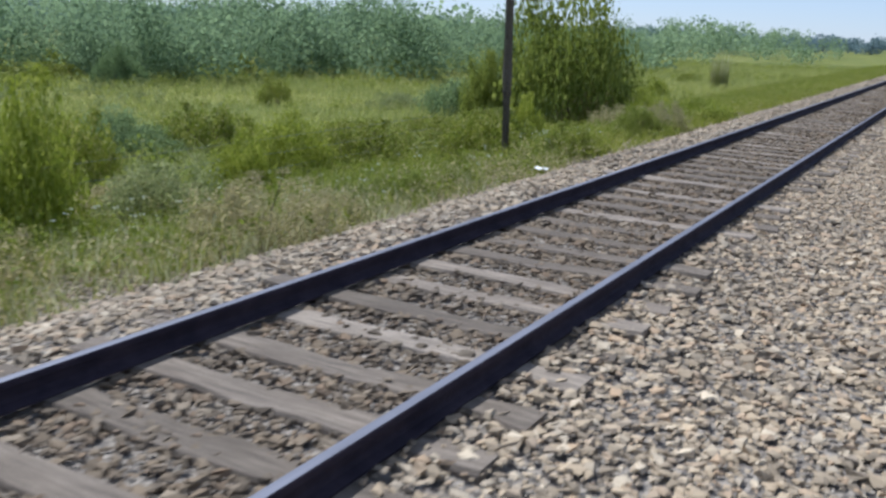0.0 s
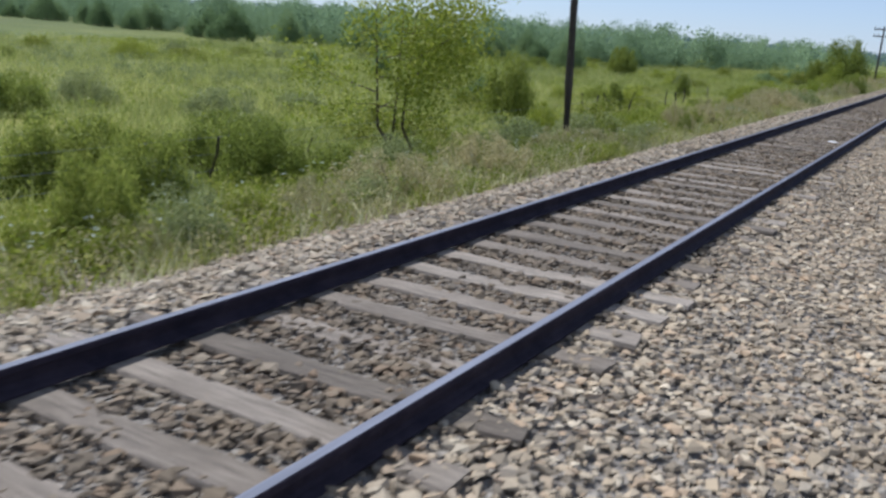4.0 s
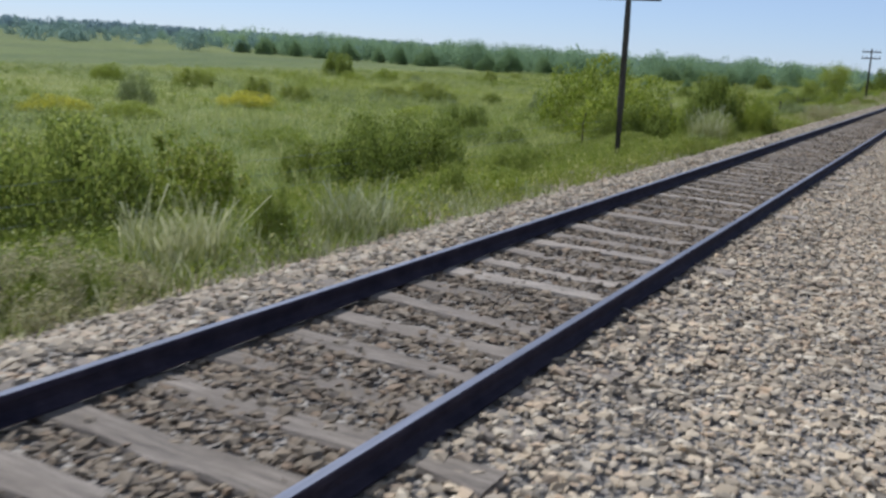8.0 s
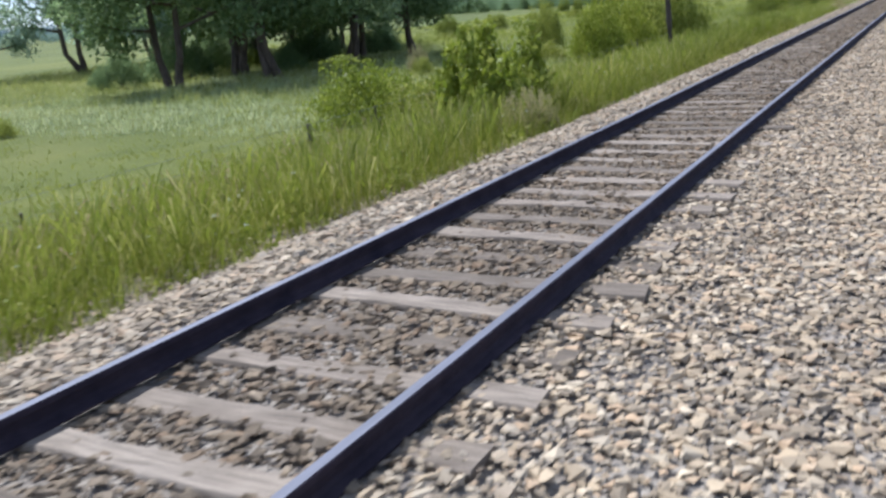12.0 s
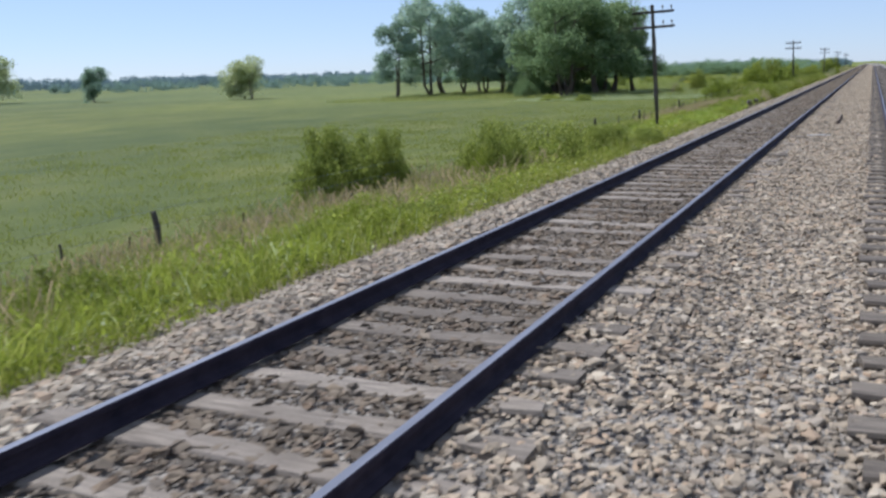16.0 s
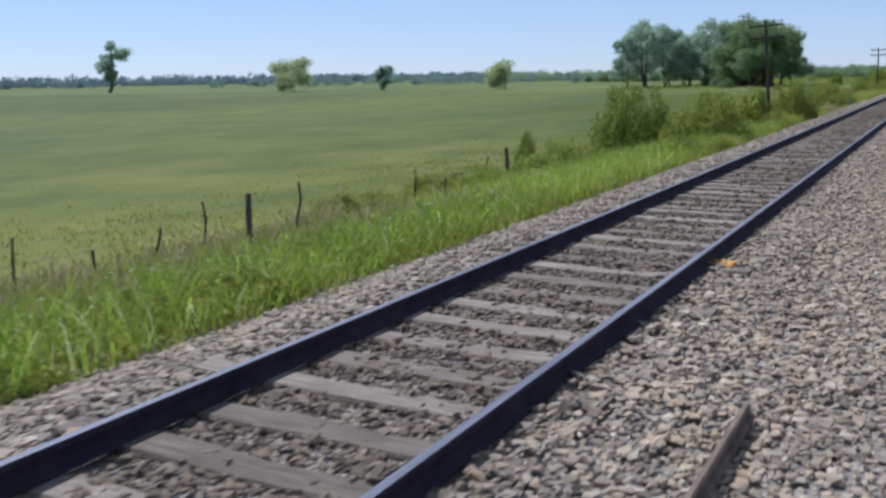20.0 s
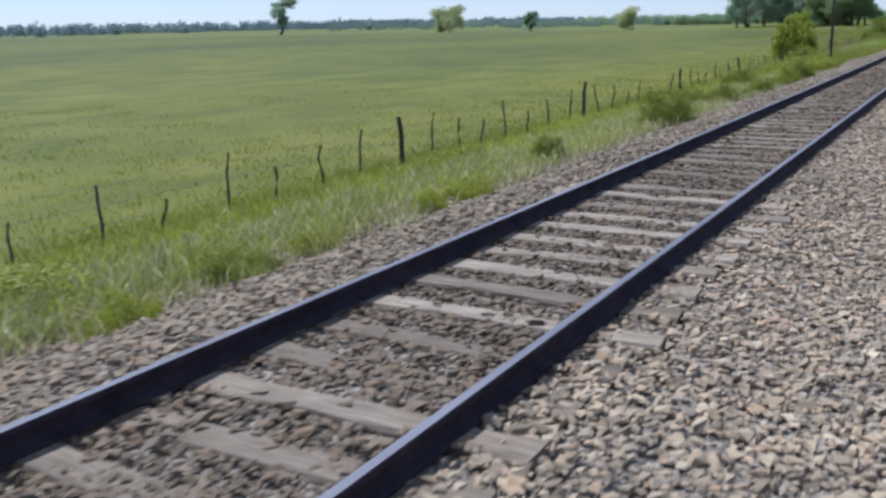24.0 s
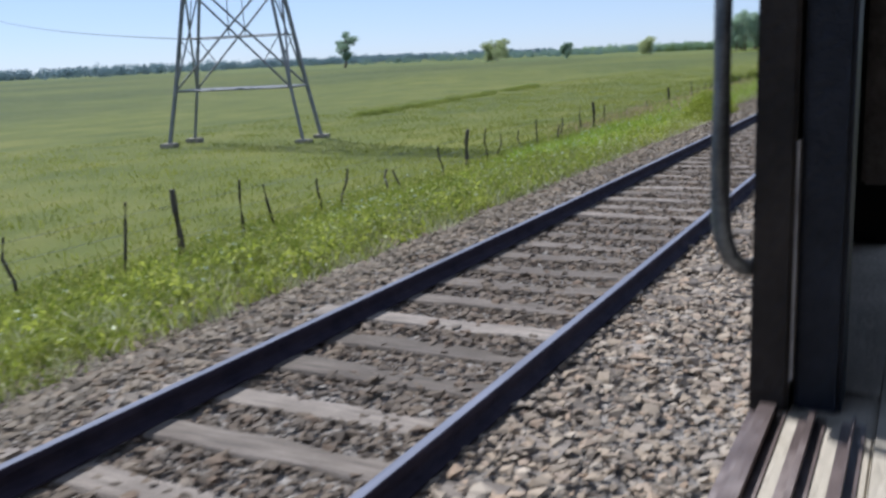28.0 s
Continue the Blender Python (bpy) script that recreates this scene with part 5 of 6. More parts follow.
set_posts((
    (-464.0, 1.09, 0, 0), (-462.4, 1.22, 1, 1), (-461.2, 1.21, 2, 0), (-459.8, 0.93, 2, 0), (-458.4, 0.75, 1, 0), (-456.9, 1.14, -2, 0),
    (-455.5, 0.72, 0, 0), (-454.1, 0.93, -1, 0), (-452.4, 1.12, -7, 0), (-451.1, 1.28, -2, 1), (-449.8, 1.1, -4, 0), (-448.2, 0.95, 1, 0),
    (-446.8, 0.72, 2, 0), (-445.4, 1.03, -5, 0), (-444.2, 0.69, 7, 0), (-441.4, 1.02, 5, 0), (-439.8, 1.14, 4, 1), (-438.3, 1.08, 4, 0),
    (-436.8, 0.85, 5, 0), (-435.2, 0.75, 8, 0), (-433.9, 1.1, -1, 0), (-432.7, 0.73, 9, 0), (-431.0, 0.93, 7, 0), (-429.8, 1.01, 16, 0),
))
set_posts((
    (-428.4, 1.14, 12, 1), (-426.9, 1.04, 7, 0), (-425.4, 0.94, 10, 0), (-423.9, 0.78, 7, 0), (-422.5, 1.12, 3, 0), (-421.1, 0.72, 13, 0),
    (-418.4, 0.86, 16, 0), (-416.8, 1.09, 5, 1), (-415.0, 1.12, 0, 0), (-397.6, 1.01, 0, 0), (-396.2, 1.21, 5, 0), (-394.7, 1.27, 4, 1),
    (-393.2, 1.22, 6, 0), (-391.8, 0.96, 16, 0), (-388.3, 1.12, -1, 0), (-386.8, 0.7, 11, 0), (-385.8, 0.88, 16, 0), (-384.4, 1.13, 4, 0),
    (-383.3, 1.15, 5, 1), (-381.8, 1.23, 5, 0), (-377.2, 1.0, -4, 0), (-375.7, 0.66, 6, 0), (-374.7, 0.73, 12, 0), (-373.2, 1.01, 1, 0),
))
set_posts((
    (-371.8, 1.16, 0, 1), (-367.4, 0.74, 6, 0), (-366.2, 1.07, -3, 0), (-364.6, 0.74, 2, 0), (-363.5, 0.87, 0, 0), (-360.8, 0.88, 10, 1),
    (-342.4, 0.55, 18, 0), (-341.2, 0.57, 18, 0), (-339.8, 0.74, 18, 0), (-338.6, 0.83, 18, 1), (-337.0, 0.78, 18, 0), (-335.6, 0.59, 18, 0),
    (-333.7, 0.55, 18, 0), (-332.4, 0.83, 18, 0), (-331.0, 0.55, 18, 0), (-329.9, 0.76, 18, 0), (-327.3, 1.04, 18, 1), (-325.9, 1.04, 18, 0),
    (-324.6, 0.84, 18, 0), (-303.5, 0.78, 2, 0), (-301.9, 0.61, 2, 0), (-301.2, 0.96, -1, 1), (-298.8, 0.59, 2, 0), (-297.9, 0.5, -2, 0),
))
set_posts((
    (-279.0, 0.9, 1, 0), (-277.5, 0.67, 3, 0), (-274.7, 0.92, 0, 0), (-272.9, 1.02, 6, 1), (-272.0, 0.98, 4, 0), (-271.0, 0.75, 1, 0),
    (-267.7, 0.9, -5, 0), (-264.7, 0.87, -8, 0), (-263.2, 0.95, -1, 1), (-261.8, 0.93, 0, 0), (-259.9, 0.62, 4, 0), (-258.6, 0.68, 6, 0),
    (-255.0, 0.55, -13, 0), (-254.0, 0.86, 3, 0), (-253.1, 0.91, 4, 0), (-251.5, 1.06, -1, 1), (-250.8, 1.02, -7, 0), (-250.1, 0.94, -7, 0),
    (-247.7, 0.59, 7, 0), (-159.8, 1.36, -7, 0), (-123.3, 1.36, 0, 0), (-111.8, 1.4, -2, 0), (-75.5, 1.4, -5, 0), (-74.0, 1.16, -2, 0),
))
set_posts((
    (-72.5, 1.15, -4, 0), (-46.6, 1.3, -10, 0), (-45.0, 1.22, -10, 0), (-43.4, 1.23, -13, 0), (-41.9, 1.26, -13, 0), (-36.4, 1.17, -10, 0),
    (-35.1, 1.04, -10, 0), (-33.8, 1.13, -7, 0), (-29.4, 1.2, -6, 0), (-22.3, 0.96, -4, 0), (-20.9, 0.97, 1, 0), (-16.4, 0.94, -5, 0),
))
# the stretches between, with many posts lost
for y0, y1, lost in ((-412, -400, 0.1), (-525, -521, 0.3), (-498, -491, 0.3), (-323, -305, 0.5), (-245, -165, 0.75), (-110, -78, 0.7), (-70, -50, 0.7)):
    for k in range(int((y1 - y0) / 1.43)):
        if rf.random() > lost:
            set_posts(((y0 + 1.43 * k, rf.uniform(0.7, 1.15), rf.gauss(2, 4), k % 8 == 3),))
for h in (0.35, 0.65, 0.95):
    v, f = tube([(FENCE_X, yy, ground_z(FENCE_X, yy) + h + 0.03 * math.sin(yy)) for yy in range(-572, 21, 8)], [0.0035] * 75, 4)
    child("wire", mesh_of("wire", v, f, [GALVANISED]), fence)


# ---- lattice steel ----
def bar(a, b, r):
    return tube((a, b), (r, r), 4)


def pylon(x, y, turn):
    """A lattice transmission tower: four legs on concrete feet, braced faces, three crossarms."""
    ob = new("transmission_tower")
    tagged(ob, "tall grey steel lattice transmission tower on concrete feet", "tower")
    levels = ((0.0, 3.35), (2.6, 2.85), (7.4, 2.05), (12.5, 1.55), (17.5, 1.3), (21.0, 0.95), (24.5, 0.9), (28.0, 0.8), (31.0, 0.1))
    corners = ((-1, -0.4), (1, -0.4), (1, 0.4), (-1, 0.4))
    at = lambda c, i: Vector((c[0] * levels[i][1], c[1] * levels[i][1], levels[i][0]))
    brace = lambda v_f: child("brace", mesh_of("brace", *v_f, [GALVANISED]), ob)
    for c in corners:
        v, f = joined([tube([at(c, i) for i in range(len(levels))], [0.1, 0.1, 0.1, 0.1, 0.1, 0.1, 0.09, 0.08, 0.07], 4)])
        leg = child("leg", mesh_of("leg", v, f, [GALVANISED]), ob)
        bm = bmesh.new()
        p = at(c, 0)
        box(bm, p.x - 0.34, p.x + 0.34, p.y - 0.34, p.y + 0.34, -0.6, 0.2, 0.03)
        part("footing", bm, CONCRETE, leg, "pale concrete footing")
    for k in range(4):
        a, b = corners[k], corners[(k + 1) % 4]
        pieces = []
        pieces.append(bar(at(a, 1), at(b, 1), 0.05))
        for i in range(1, 7):
            pieces += [bar(at(a, i), at(b, i + 1), 0.05 if i < 3 else 0.075), bar(at(b, i), at(a, i + 1), 0.05 if i < 3 else 0.075), bar(at(a, i + 1), at(b, i + 1), 0.05)]
            if i < 3:
                ma, mb = (at(a, i) + at(a, i + 1)) / 2, (at(b, i) + at(b, i + 1)) / 2
                pieces += [bar(ma, mb, 0.03)]
                mid = (at(a, i) + at(b, i + 1) + at(b, i) + at(a, i + 1)) / 4
                pieces += [bar(ma, (at(a, i) * 0.75 + at(b, i + 1) * 0.25), 0.025), bar(mb, (at(b, i) * 0.75 + at(a, i + 1) * 0.25), 0.025), bar(mid, (at(a, i + 1) + at(b, i + 1)) / 2, 0.025)]
        for piece in pieces:
            brace(piece)
    for z, reach in ((18.5, 5.0), (22.5, 4.2), (26.5, 3.4)):
        pieces = []
        for s in (-1, 1):
            tip = Vector((s * reach, 0, z + 0.1))
            for c in ((s * 0.95, -0.95), (s * 0.95, 0.95)):
                pieces += [bar(Vector((*c, z)), tip, 0.05), bar(Vector((*c, z + 1.4)), tip, 0.04)]
            pieces.append(tube([tip + Vector((0, 0, -0.15 * j)) for j in range(8)], [0.03, 0.09, 0.03, 0.09, 0.03, 0.09, 0.03, 0.05], 8))
        v, f = joined(pieces)
        child("crossarm", mesh_of("crossarm", v, f, [GALVANISED]), ob)
    ob.matrix_basis = pose(x, y, ground_z(x, y), 0, 0, turn)
    return ob


pylon(-26.0, -531.4, 17)


def cable(name, a, b, sag, r, label):
    pts = [Vector(a).lerp(Vector(b), k / 24) - Vector((0, 0, 4 * sag * (k / 24) * (1 - k / 24))) for k in range(25)]
    v, f = tube(pts, [r] * 25, 5)
    return tagged(new(name, mesh_of(name, v, f, [GALVANISED])), label, "cable", "cables of the transmission tower")


cable("power_cable", (-27.0, -534.2, 3.1), (-90.0, -495.5, 7.9), 0.3, 0.022, "thin tarnished cable tied to the tower")
for dx, z in ((5.0, 17.6), (-5.0, 17.6), (4.2, 21.6), (-4.2, 21.6), (3.4, 25.6), (-3.4, 25.6)):
    c, s = math.cos(radians(19)), math.sin(radians(19))
    p = (-25.9 + dx * c, -531.6 + dx * s, ground_z(-25.9, -531.6) + z - 0.9)
    cable("power_cable", p, (p[0] + 290 * s - 30, p[1] - 290 * c, p[2] + 2), 11, 0.012, "thin overhead power cable")
    cable("power_cable", p, (p[0] - 290 * s, p[1] + 290 * c, p[2] + 8), 5, 0.008, "thin overhead power cable")


MAST_STEEL = spotted("rusting_mast_paint", ((0.3, (0.055, 0.05, 0.052)), (0.7, (0.13, 0.105, 0.10))), 5, 0.7, 0.1, 0.2)


def lattice_mast(x, y, tall, half):
    ob = new("lattice_mast")
    tagged(ob, "narrow dark steel lattice mast in the verge", "mast")
    corners = ((-1, -1), (1, -1), (1, 1), (-1, 1))
    for c in corners:
        v, f = bar((c[0] * half, c[1] * half, -0.4), (c[0] * half, c[1] * half, tall), 0.042)
        child("upright", mesh_of("upright", v, f, [MAST_STEEL]), ob)
    steps = int(tall / 0.45)
    for k in range(4):
        a, b = corners[k], corners[(k + 1) % 4]
        pieces = []
        for i in range(steps):
            p, q = (a, b) if i % 2 else (b, a)
            pieces.append(bar((p[0] * half, p[1] * half, i * 0.45), (q[0] * half, q[1] * half, (i + 1) * 0.45), 0.016))
        v, f = joined(pieces)
        child("lacing", mesh_of("lacing", v, f, [MAST_STEEL]), ob)
    ob.matrix_basis = pose(x, y, ground_z(x, y))
    return ob


MAST_X, MAST_Y = -5.0, -501.1
lattice_mast(MAST_X, MAST_Y, 4.1, 0.14)
stand = new("switch_stand")
tagged(stand, "dark steel switch stand on slim leaning poles", "switch stand")
for y0, y1 in ((-504.2, -503.85), (-503.35, -502.95)):
    v, f = tube(((MAST_X, y0, ground_z(MAST_X, y0) - 0.2), (MAST_X, y1, 5.6)), (0.028, 0.024), 7)
    child("pole", mesh_of("pole", v, f, [MAST_STEEL]), stand)
bm = bmesh.new()
box(bm, MAST_X - 0.12, MAST_X + 0.12, -504.2, MAST_Y + 0.1, 1.48, 1.56, 0.01)
part("beam", bm, MAST_STEEL, stand)
bm = bmesh.new()
box(bm, MAST_X - 0.26, MAST_X + 0.26, MAST_Y - 0.24, MAST_Y + 0.3, 2.62, 3.6, 0.02)
for p in bm.verts:
    if p.co.z < 2.7:
        p.co.y = MAST_Y + (p.co.y - MAST_Y) * 0.72
cabinet = part("switch_box", bm, MAST_STEEL, stand, "grey metal switch box")
slab_bm = bmesh.new()
box(slab_bm, MAST_X - 0.275, MAST_X - 0.262, MAST_Y - 0.18, MAST_Y + 0.22, 2.72, 3.5, 0.004)
part("box_door", slab_bm, MAST_STEEL, cabinet)

# ---- things at the edge of the ballast ----
for x, y, s, turn in ((-3.1, -260.8, 0.78, 14), (-3.14, -257.5, 0.72, -8), (-3.12, -255.05, 0.72, 5)):
    bm = bmesh.new()
    box(bm, -0.15 * s, 0.15 * s, -0.17 * s, 0.17 * s, -0.35, 0.2 * s, 0.02)
    for p in bm.verts:
        p.co.x += 0.03 * math.sin(9 * p.co.y + y)
        p.co.z += 0.02 * math.sin(14 * p.co.x + y)
    block = tagged(new("marker_block"), "short dark-sided stump with a pale top at the ballast edge", "block", "blocks by the line")
    block.matrix_basis = pose(x, y, -0.42, 0, 3, turn)
    part("body", bm, BARK, block, "dark sides")
    bm = bmesh.new()
    box(bm, -0.165 * s, 0.165 * s, -0.185 * s, 0.185 * s, 0.2 * s, 0.29 * s, 0.018)
    part("top", bm, CONCRETE, block, "pale top")
v, f = tube([(-2.98 + 0.03 * math.sin(k), -262.6 + 1.0 * k, -0.5 + 0.02 * math.sin(2.3 * k)) for k in range(10)], [0.035] * 10, 6)
tagged(new("old_rail_strip", mesh_of("old_rail_strip", v, f, [OLD_IRON])), "long rusty iron bar lying along the ballast edge", "iron bar")


ORANGE = spotted("orange_wrapper", ((0.42, (0.6, 0.4, 0.06)), (0.6, (0.45, 0.17, 0.03))), 9, 0.5, 0, 0.2)
RED = spotted("red_white_wrapper", ((0.42, (0.7, 0.68, 0.66)), (0.55, (0.6, 0.05, 0.05))), 9, 0.5, 0, 0.2)


def crumpled(name, x, y, z, wide, seed, label, mat=WHITE):
    bm = bmesh.new()
    bmesh.ops.create_grid(bm, x_segments=5, y_segments=5, size=wide / 2)
    r = random.Random(seed)
    for p in bm.verts:
        p.co += Vector((r.uniform(-1, 1), r.uniform(-1, 1), r.uniform(0, 1.6))) * wide * 0.12
    bmesh.ops.solidify(bm, geom=bm.faces[:], thickness=0.004)
    me = bpy.data.meshes.new(name)
    bm.to_mesh(me)
    bm.free()
    me.materials.append(mat)
    ob = tagged(new(name, me), label, "litter")
    ob.location = (x, y, z)


def rubble_heap(x, y, z, long, wide, tall, seed):
    """A low heap: broken lumps piled on one another."""
    r = random.Random(seed)
    ob = new("rubble_heap")
    tagged(ob, "low dark heap of broken stone lumps on the ballast edge", "rubble")
    for k in range(16):
        bm = bmesh.new()
        bmesh.ops.create_icosphere(bm, subdivisions=1, radius=r.uniform(0.06, 0.12))
        for p in bm.verts:
            p.co *= r.uniform(0.7, 1.2)
            p.co.z *= 0.7
        d, a = math.sqrt(r.random()), r.uniform(0, math.tau)
        px, py = 0.5 * wide * d * math.cos(a), 0.5 * long * d * math.sin(a)
        for p in bm.verts:
            p.co += Vector((px, py, tall * (1 - d) * 0.8))
        part("lump", bm, CLOD, ob)
    ob.location = (x, y, z)


CLOD = spotted("dark_broken_stone", ((0.35, (0.06, 0.05, 0.045)), (0.65, (0.17, 0.145, 0.125))), 12, 0.95, 0, 0.6)
rubble_heap(-2.75, -503.9, -0.5, 0.95, 0.6, 0.24, 5)
crumpled("paper", 0.44, -54.3, -0.16, 0.17, 1, "crumpled white paper on the track")
crumpled("plastic_bag", -2.8, 13.5, -0.42, 0.22, 2, "white plastic litter at the ballast edge")
crumpled("wrapper", 0.98, -401.9, -0.17, 0.2, 4, "crumpled red and white wrapper beside the rail", RED)
crumpled("food_wrapper", 0.99, -387.1, -0.16, 0.26, 5, "crumpled orange-yellow wrapper against the rail", ORANGE)
crumpled("plastic_bag", -3.2, -180.0, -0.45, 0.3, 3, "white plastic litter in the grass")

v, f = tube(((1.45, -287.6, -0.15), (1.75, -287.53, -0.14), (2.03, -287.44, -0.15)), (0.012, 0.014, 0.01), 6)
tagged(new("stick", mesh_of("stick", v, f, [WHITE])), "thin bleached white stick lying on the ballast", "stick")


# ---- the carriage doorway, where the train stands at the end of its run ----
CAR_X0, CAR_X1 = 2.658, 5.942          # the two sides of the carriage
DOOR_Y0, DOOR_Y1 = -567.0, -564.25     # the open doorway
END_Y = -562.75
FLOOR = 1.175
ROOF = 3.55
DARK_PAINT = spotted("worn_dark_paint", ((0.35, (0.016, 0.013, 0.012)), (0.7, (0.04, 0.032, 0.028))), 7, 0.6, 0.1, 0.3)
BLUE_PAINT = spotted("chipped_blue_paint", ((0.35, (0.008, 0.010, 0.017)), (0.7, (0.02, 0.024, 0.036))), 9, 0.55, 0.1, 0.3)
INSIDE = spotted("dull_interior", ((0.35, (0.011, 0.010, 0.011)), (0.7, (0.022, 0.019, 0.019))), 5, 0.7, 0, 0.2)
PALE_PANEL = spotted("stained_pale_panel", ((0.35, (0.16, 0.145, 0.14)), (0.65, (0.36, 0.33, 0.31))), 6, 0.7, 0, 0.3)
BARE_STEEL = spotted("worn_handrail", ((0.35, (0.10, 0.11, 0.125)), (0.7, (0.22, 0.235, 0.25))), 14, 0.42, 0.75, 0.2)
STRIP = spotted("worn_step_strip", ((0.3, (0.075, 0.055, 0.046)), (0.55, (0.14, 0.105, 0.09)), (0.78, (0.34, 0.28, 0.24))), 9, 0.42, 0.0, 0.3)
DUST = spotted("dusty_floor", ((0.3, (0.40, 0.345, 0.255)), (0.7, (0.55, 0.48, 0.37))), 8, 0.9, 0, 0.5)


def slab(name, x0, x1, y0, y1, z0, z1, mat, parent, bevel=0.0, label=""):
    bm = bmesh.new()
    box(bm, x0, x1, y0, y1, z0, z1, bevel)
    return part(name, bm, mat, parent, label)


car = new("train_carriage")
tagged(car, "dark worn railway carriage vestibule with an open doorway", "railway carriage")
slab("floor_plate", CAR_X0 + 0.21, CAR_X1 - 0.05, -569.5, END_Y, FLOOR - 0.06, FLOOR - 0.008, DUST, car, 0, "dusty sand-coloured tread plate floor")
slab("floor_plate", CAR_X0 + 0.062, CAR_X0 + 0.208, DOOR_Y1 + 0.125, END_Y, FLOOR - 0.06, FLOOR - 0.008, DUST, car, 0, "dusty sand-coloured tread plate floor")
slab("sill", CAR_X0 + 0.03, CAR_X0 + 0.208, DOOR_Y0, DOOR_Y1 + 0.12, FLOOR - 0.09, FLOOR - 0.014, DUST, car, 0.004, "dusty door sill")
slab("underframe", CAR_X0 + 0.05, CAR_X1 - 0.05, -569.5, END_Y, 0.82, FLOOR - 0.092, DARK_PAINT, car)
slab("roof", CAR_X0 - 0.02, CAR_X1 + 0.02, -569.5, END_Y, ROOF, ROOF + 0.12, DARK_PAINT, car, 0.04)
GANGWAY = 2.832                        # near jamb of the open end door
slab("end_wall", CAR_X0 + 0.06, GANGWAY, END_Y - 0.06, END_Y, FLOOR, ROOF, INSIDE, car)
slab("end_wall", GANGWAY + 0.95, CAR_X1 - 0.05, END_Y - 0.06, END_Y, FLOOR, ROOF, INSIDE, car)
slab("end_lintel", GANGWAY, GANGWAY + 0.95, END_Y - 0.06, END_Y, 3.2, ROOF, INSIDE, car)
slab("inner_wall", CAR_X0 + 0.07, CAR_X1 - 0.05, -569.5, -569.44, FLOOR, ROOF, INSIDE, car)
slab("side_wall", CAR_X1 - 0.05, CAR_X1, -569.5, END_Y, 0.85, ROOF, DARK_PAINT, car)
slab("side_wall", CAR_X0, CAR_X0 + 0.06, -569.5, DOOR_Y0, 0.85, ROOF, DARK_PAINT, car)
slab("side_wall", CAR_X0, CAR_X0 + 0.06, DOOR_Y1 + 0.11, END_Y, 0.85, ROOF, DARK_PAINT, car)
slab("door_post", CAR_X0, CAR_X0 + 0.066, DOOR_Y1, DOOR_Y1 + 0.1, FLOOR - 0.03, ROOF, DARK_PAINT, car, 0.006, "black-brown door post")
slab("door_edge", CAR_X0 + 0.072, CAR_X0 + 0.15, DOOR_Y1 + 0.02, DOOR_Y1 + 0.14, FLOOR - 0.02, ROOF, BLUE_PAINT, car, 0.008, "blue-black edge of the folded door")
slab("pale_trim", CAR_X0 + 0.0665, CAR_X0 + 0.0715, DOOR_Y1 + 0.004, DOOR_Y1 + 0.03, 1.22, 1.64, PALE_PANEL, car, 0, "thin pale scratched strip")
slab("wall_panel", CAR_X0 + 0.09, GANGWAY - 0.004, END_Y - 0.085, END_Y - 0.062, 1.36, 2.6, PALE_PANEL, car, 0.01, "stained pale interior panel")
for x, wide, y0, y1 in ((CAR_X0 + 0.004, 0.062, -564.98, DOOR_Y1 - 0.002), (CAR_X0 + 0.004, 0.062, -566.9, -565.03), (CAR_X0 + 0.088, 0.044, -566.9, DOOR_Y1 - 0.002), (CAR_X0 + 0.156, 0.038, -566.9, DOOR_Y1 - 0.002)):
    bm = bmesh.new()
    box(bm, x, x + wide, y0, y1, FLOOR - 0.034, FLOOR + 0.006, 0.017)
    part("step_strip", bm, STRIP, car, "worn brown rounded door sill batten")
# raised chevrons of the tread plate
rib = bmesh.new()
box(rib, -0.028, 0.028, -0.005, 0.005, -0.002, 0.004, 0.002)
rib_me = bpy.data.meshes.new("tread_rib")
rib.to_mesh(rib_me)
rib.free()
rib_me.materials.append(DUST)
plate = new("tread_plate")
plate.parent = car
for i in range(8):
    for j in range(22):
        child("tread_rib", rib_me, plate, pose(CAR_X0 + 0.27 + 0.075 * i, -565.9 + 0.075 * j + (0.037 if i % 2 else 0), FLOOR - 0.007, 0, 0, 35 if (i + j) % 2 else -35))
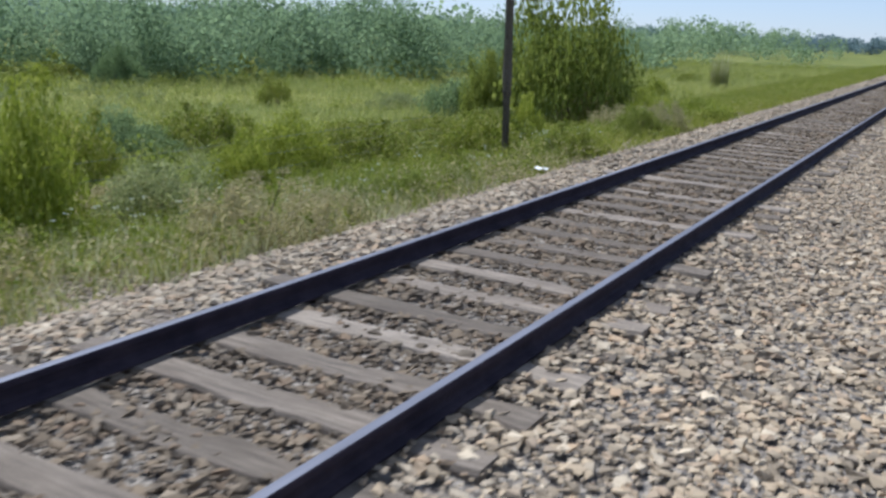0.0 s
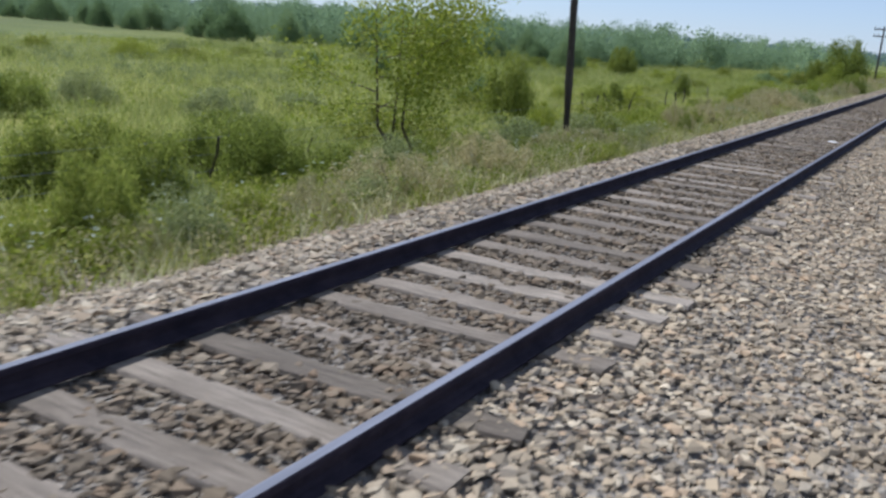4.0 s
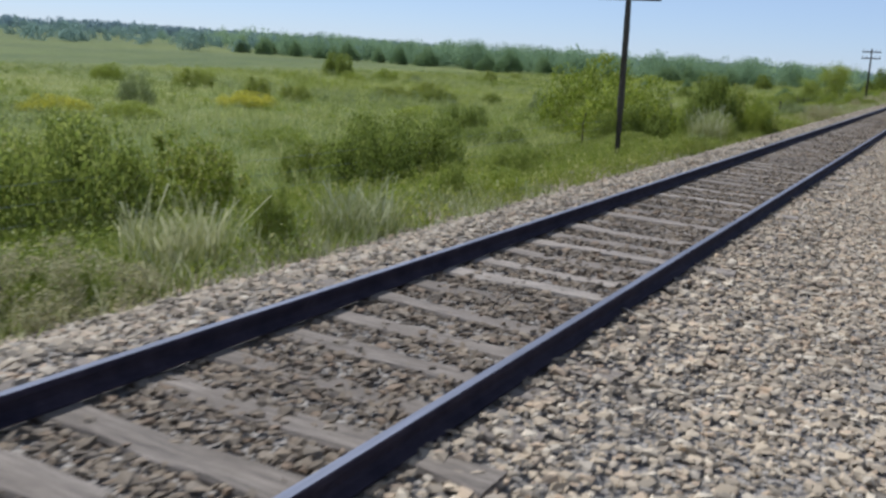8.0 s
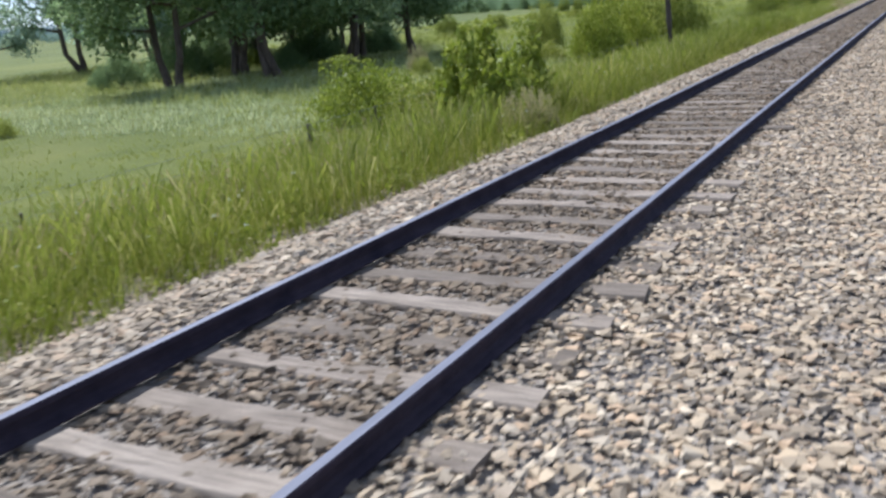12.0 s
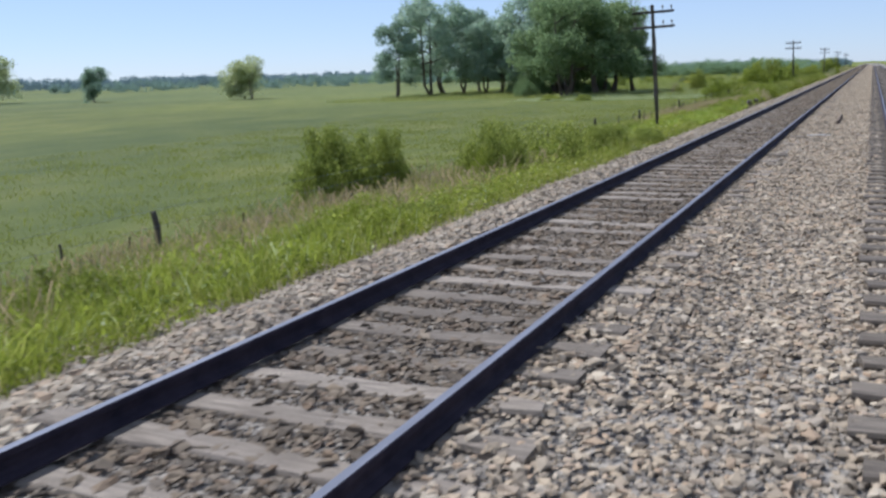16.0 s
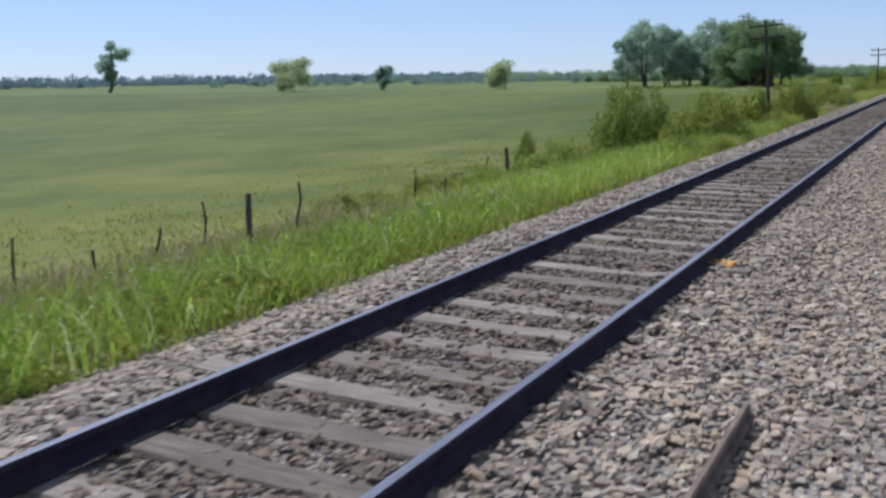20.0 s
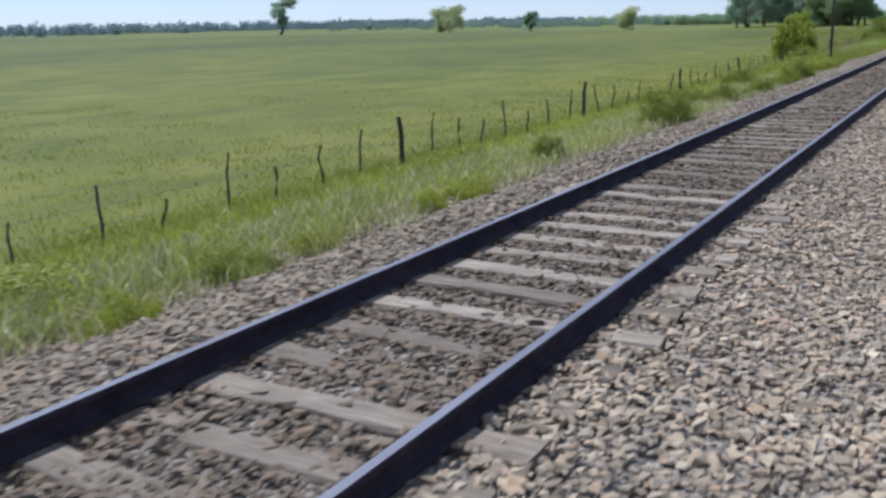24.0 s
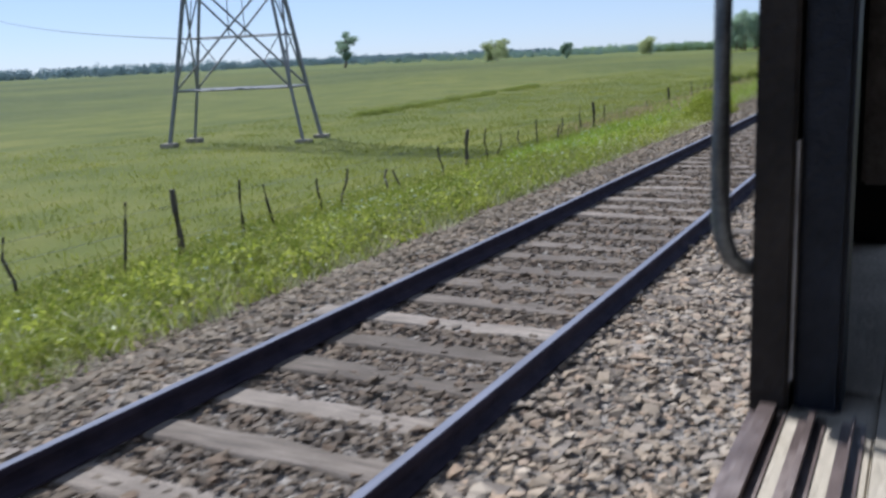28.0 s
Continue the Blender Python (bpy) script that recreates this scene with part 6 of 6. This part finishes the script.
# grab rail on the outside of the post
rail_pts = [(2.604, -564.26, 2.75), (2.604, -564.26, 2.0), (2.604, -564.26, 1.58), (2.605, -564.26, 1.51), (2.611, -564.258, 1.47), (2.622, -564.255, 1.438), (2.639, -564.24, 1.418), (2.662, -564.2, 1.408)]
v, f = tube(rail_pts, [0.0165] * len(rail_pts), 12)
child("grab_rail", mesh_of("grab_rail", v, f, [BARE_STEEL], smooth=True), car, None, "worn grey steel grab rail")
# running gear
wheel_pts = [(-0.07, 0.46), (-0.04, 0.46), (-0.04, 0.5), (-0.005, 0.5), (0.0, 0.455), (0.06, 0.45), (0.06, 0.36), (0.02, 0.3), (0.02, 0.1), (0.09, 0.09)]
for y in (-564.4, -566.8):
    v, f = tube(((OWN - 1.0, y, 0.455), (OWN + 1.0, y, 0.455)), (0.075, 0.075), 12)
    axle = child("axle", mesh_of("axle", v, f, [RUST]), car)
    for s in (-1, 1):
        ring = [(OWN + s * (GAUGE / 2 + 0.04 + a), r) for a, r in wheel_pts]
        v = [(a, y + r * math.cos(k * math.pi / 14), 0.455 + r * math.sin(k * math.pi / 14)) for k in range(28) for a, r in ring]
        n = len(ring)
        f = [(k * n + i, k * n + (i + 1) % n, ((k + 1) % 28) * n + (i + 1) % n, ((k + 1) % 28) * n + i) for k in range(28) for i in range(n)]
        child("wheel", mesh_of("wheel", v, f, [RUST]), axle)
for s in (-1, 1):
    slab("bogie_frame", OWN + s * 1.06 - 0.06, OWN + s * 1.06 + 0.06, -567.5, -563.7, 0.38, 0.815, RUST, car, 0.03)

# ---- spare rails left between the tracks ----
for x, y0, y1 in ((2.03, -394.6, -391.1), (2.0, -281.5, -277.3)):
    bm = bmesh.new()
    box(bm, x - 0.018, x + 0.018, y0, y1, -0.2, -0.12, 0.006)
    box(bm, x - 0.04, x + 0.04, y0, y1, -0.24, -0.18)
    me = bpy.data.meshes.new("spare_rail")
    bm.to_mesh(me)
    bm.free()
    me.materials.append(OLD_IRON)
    tagged(new("spare_rail", me), "rusty spare rail lying on the ballast", "rail", "spare rails between the tracks")
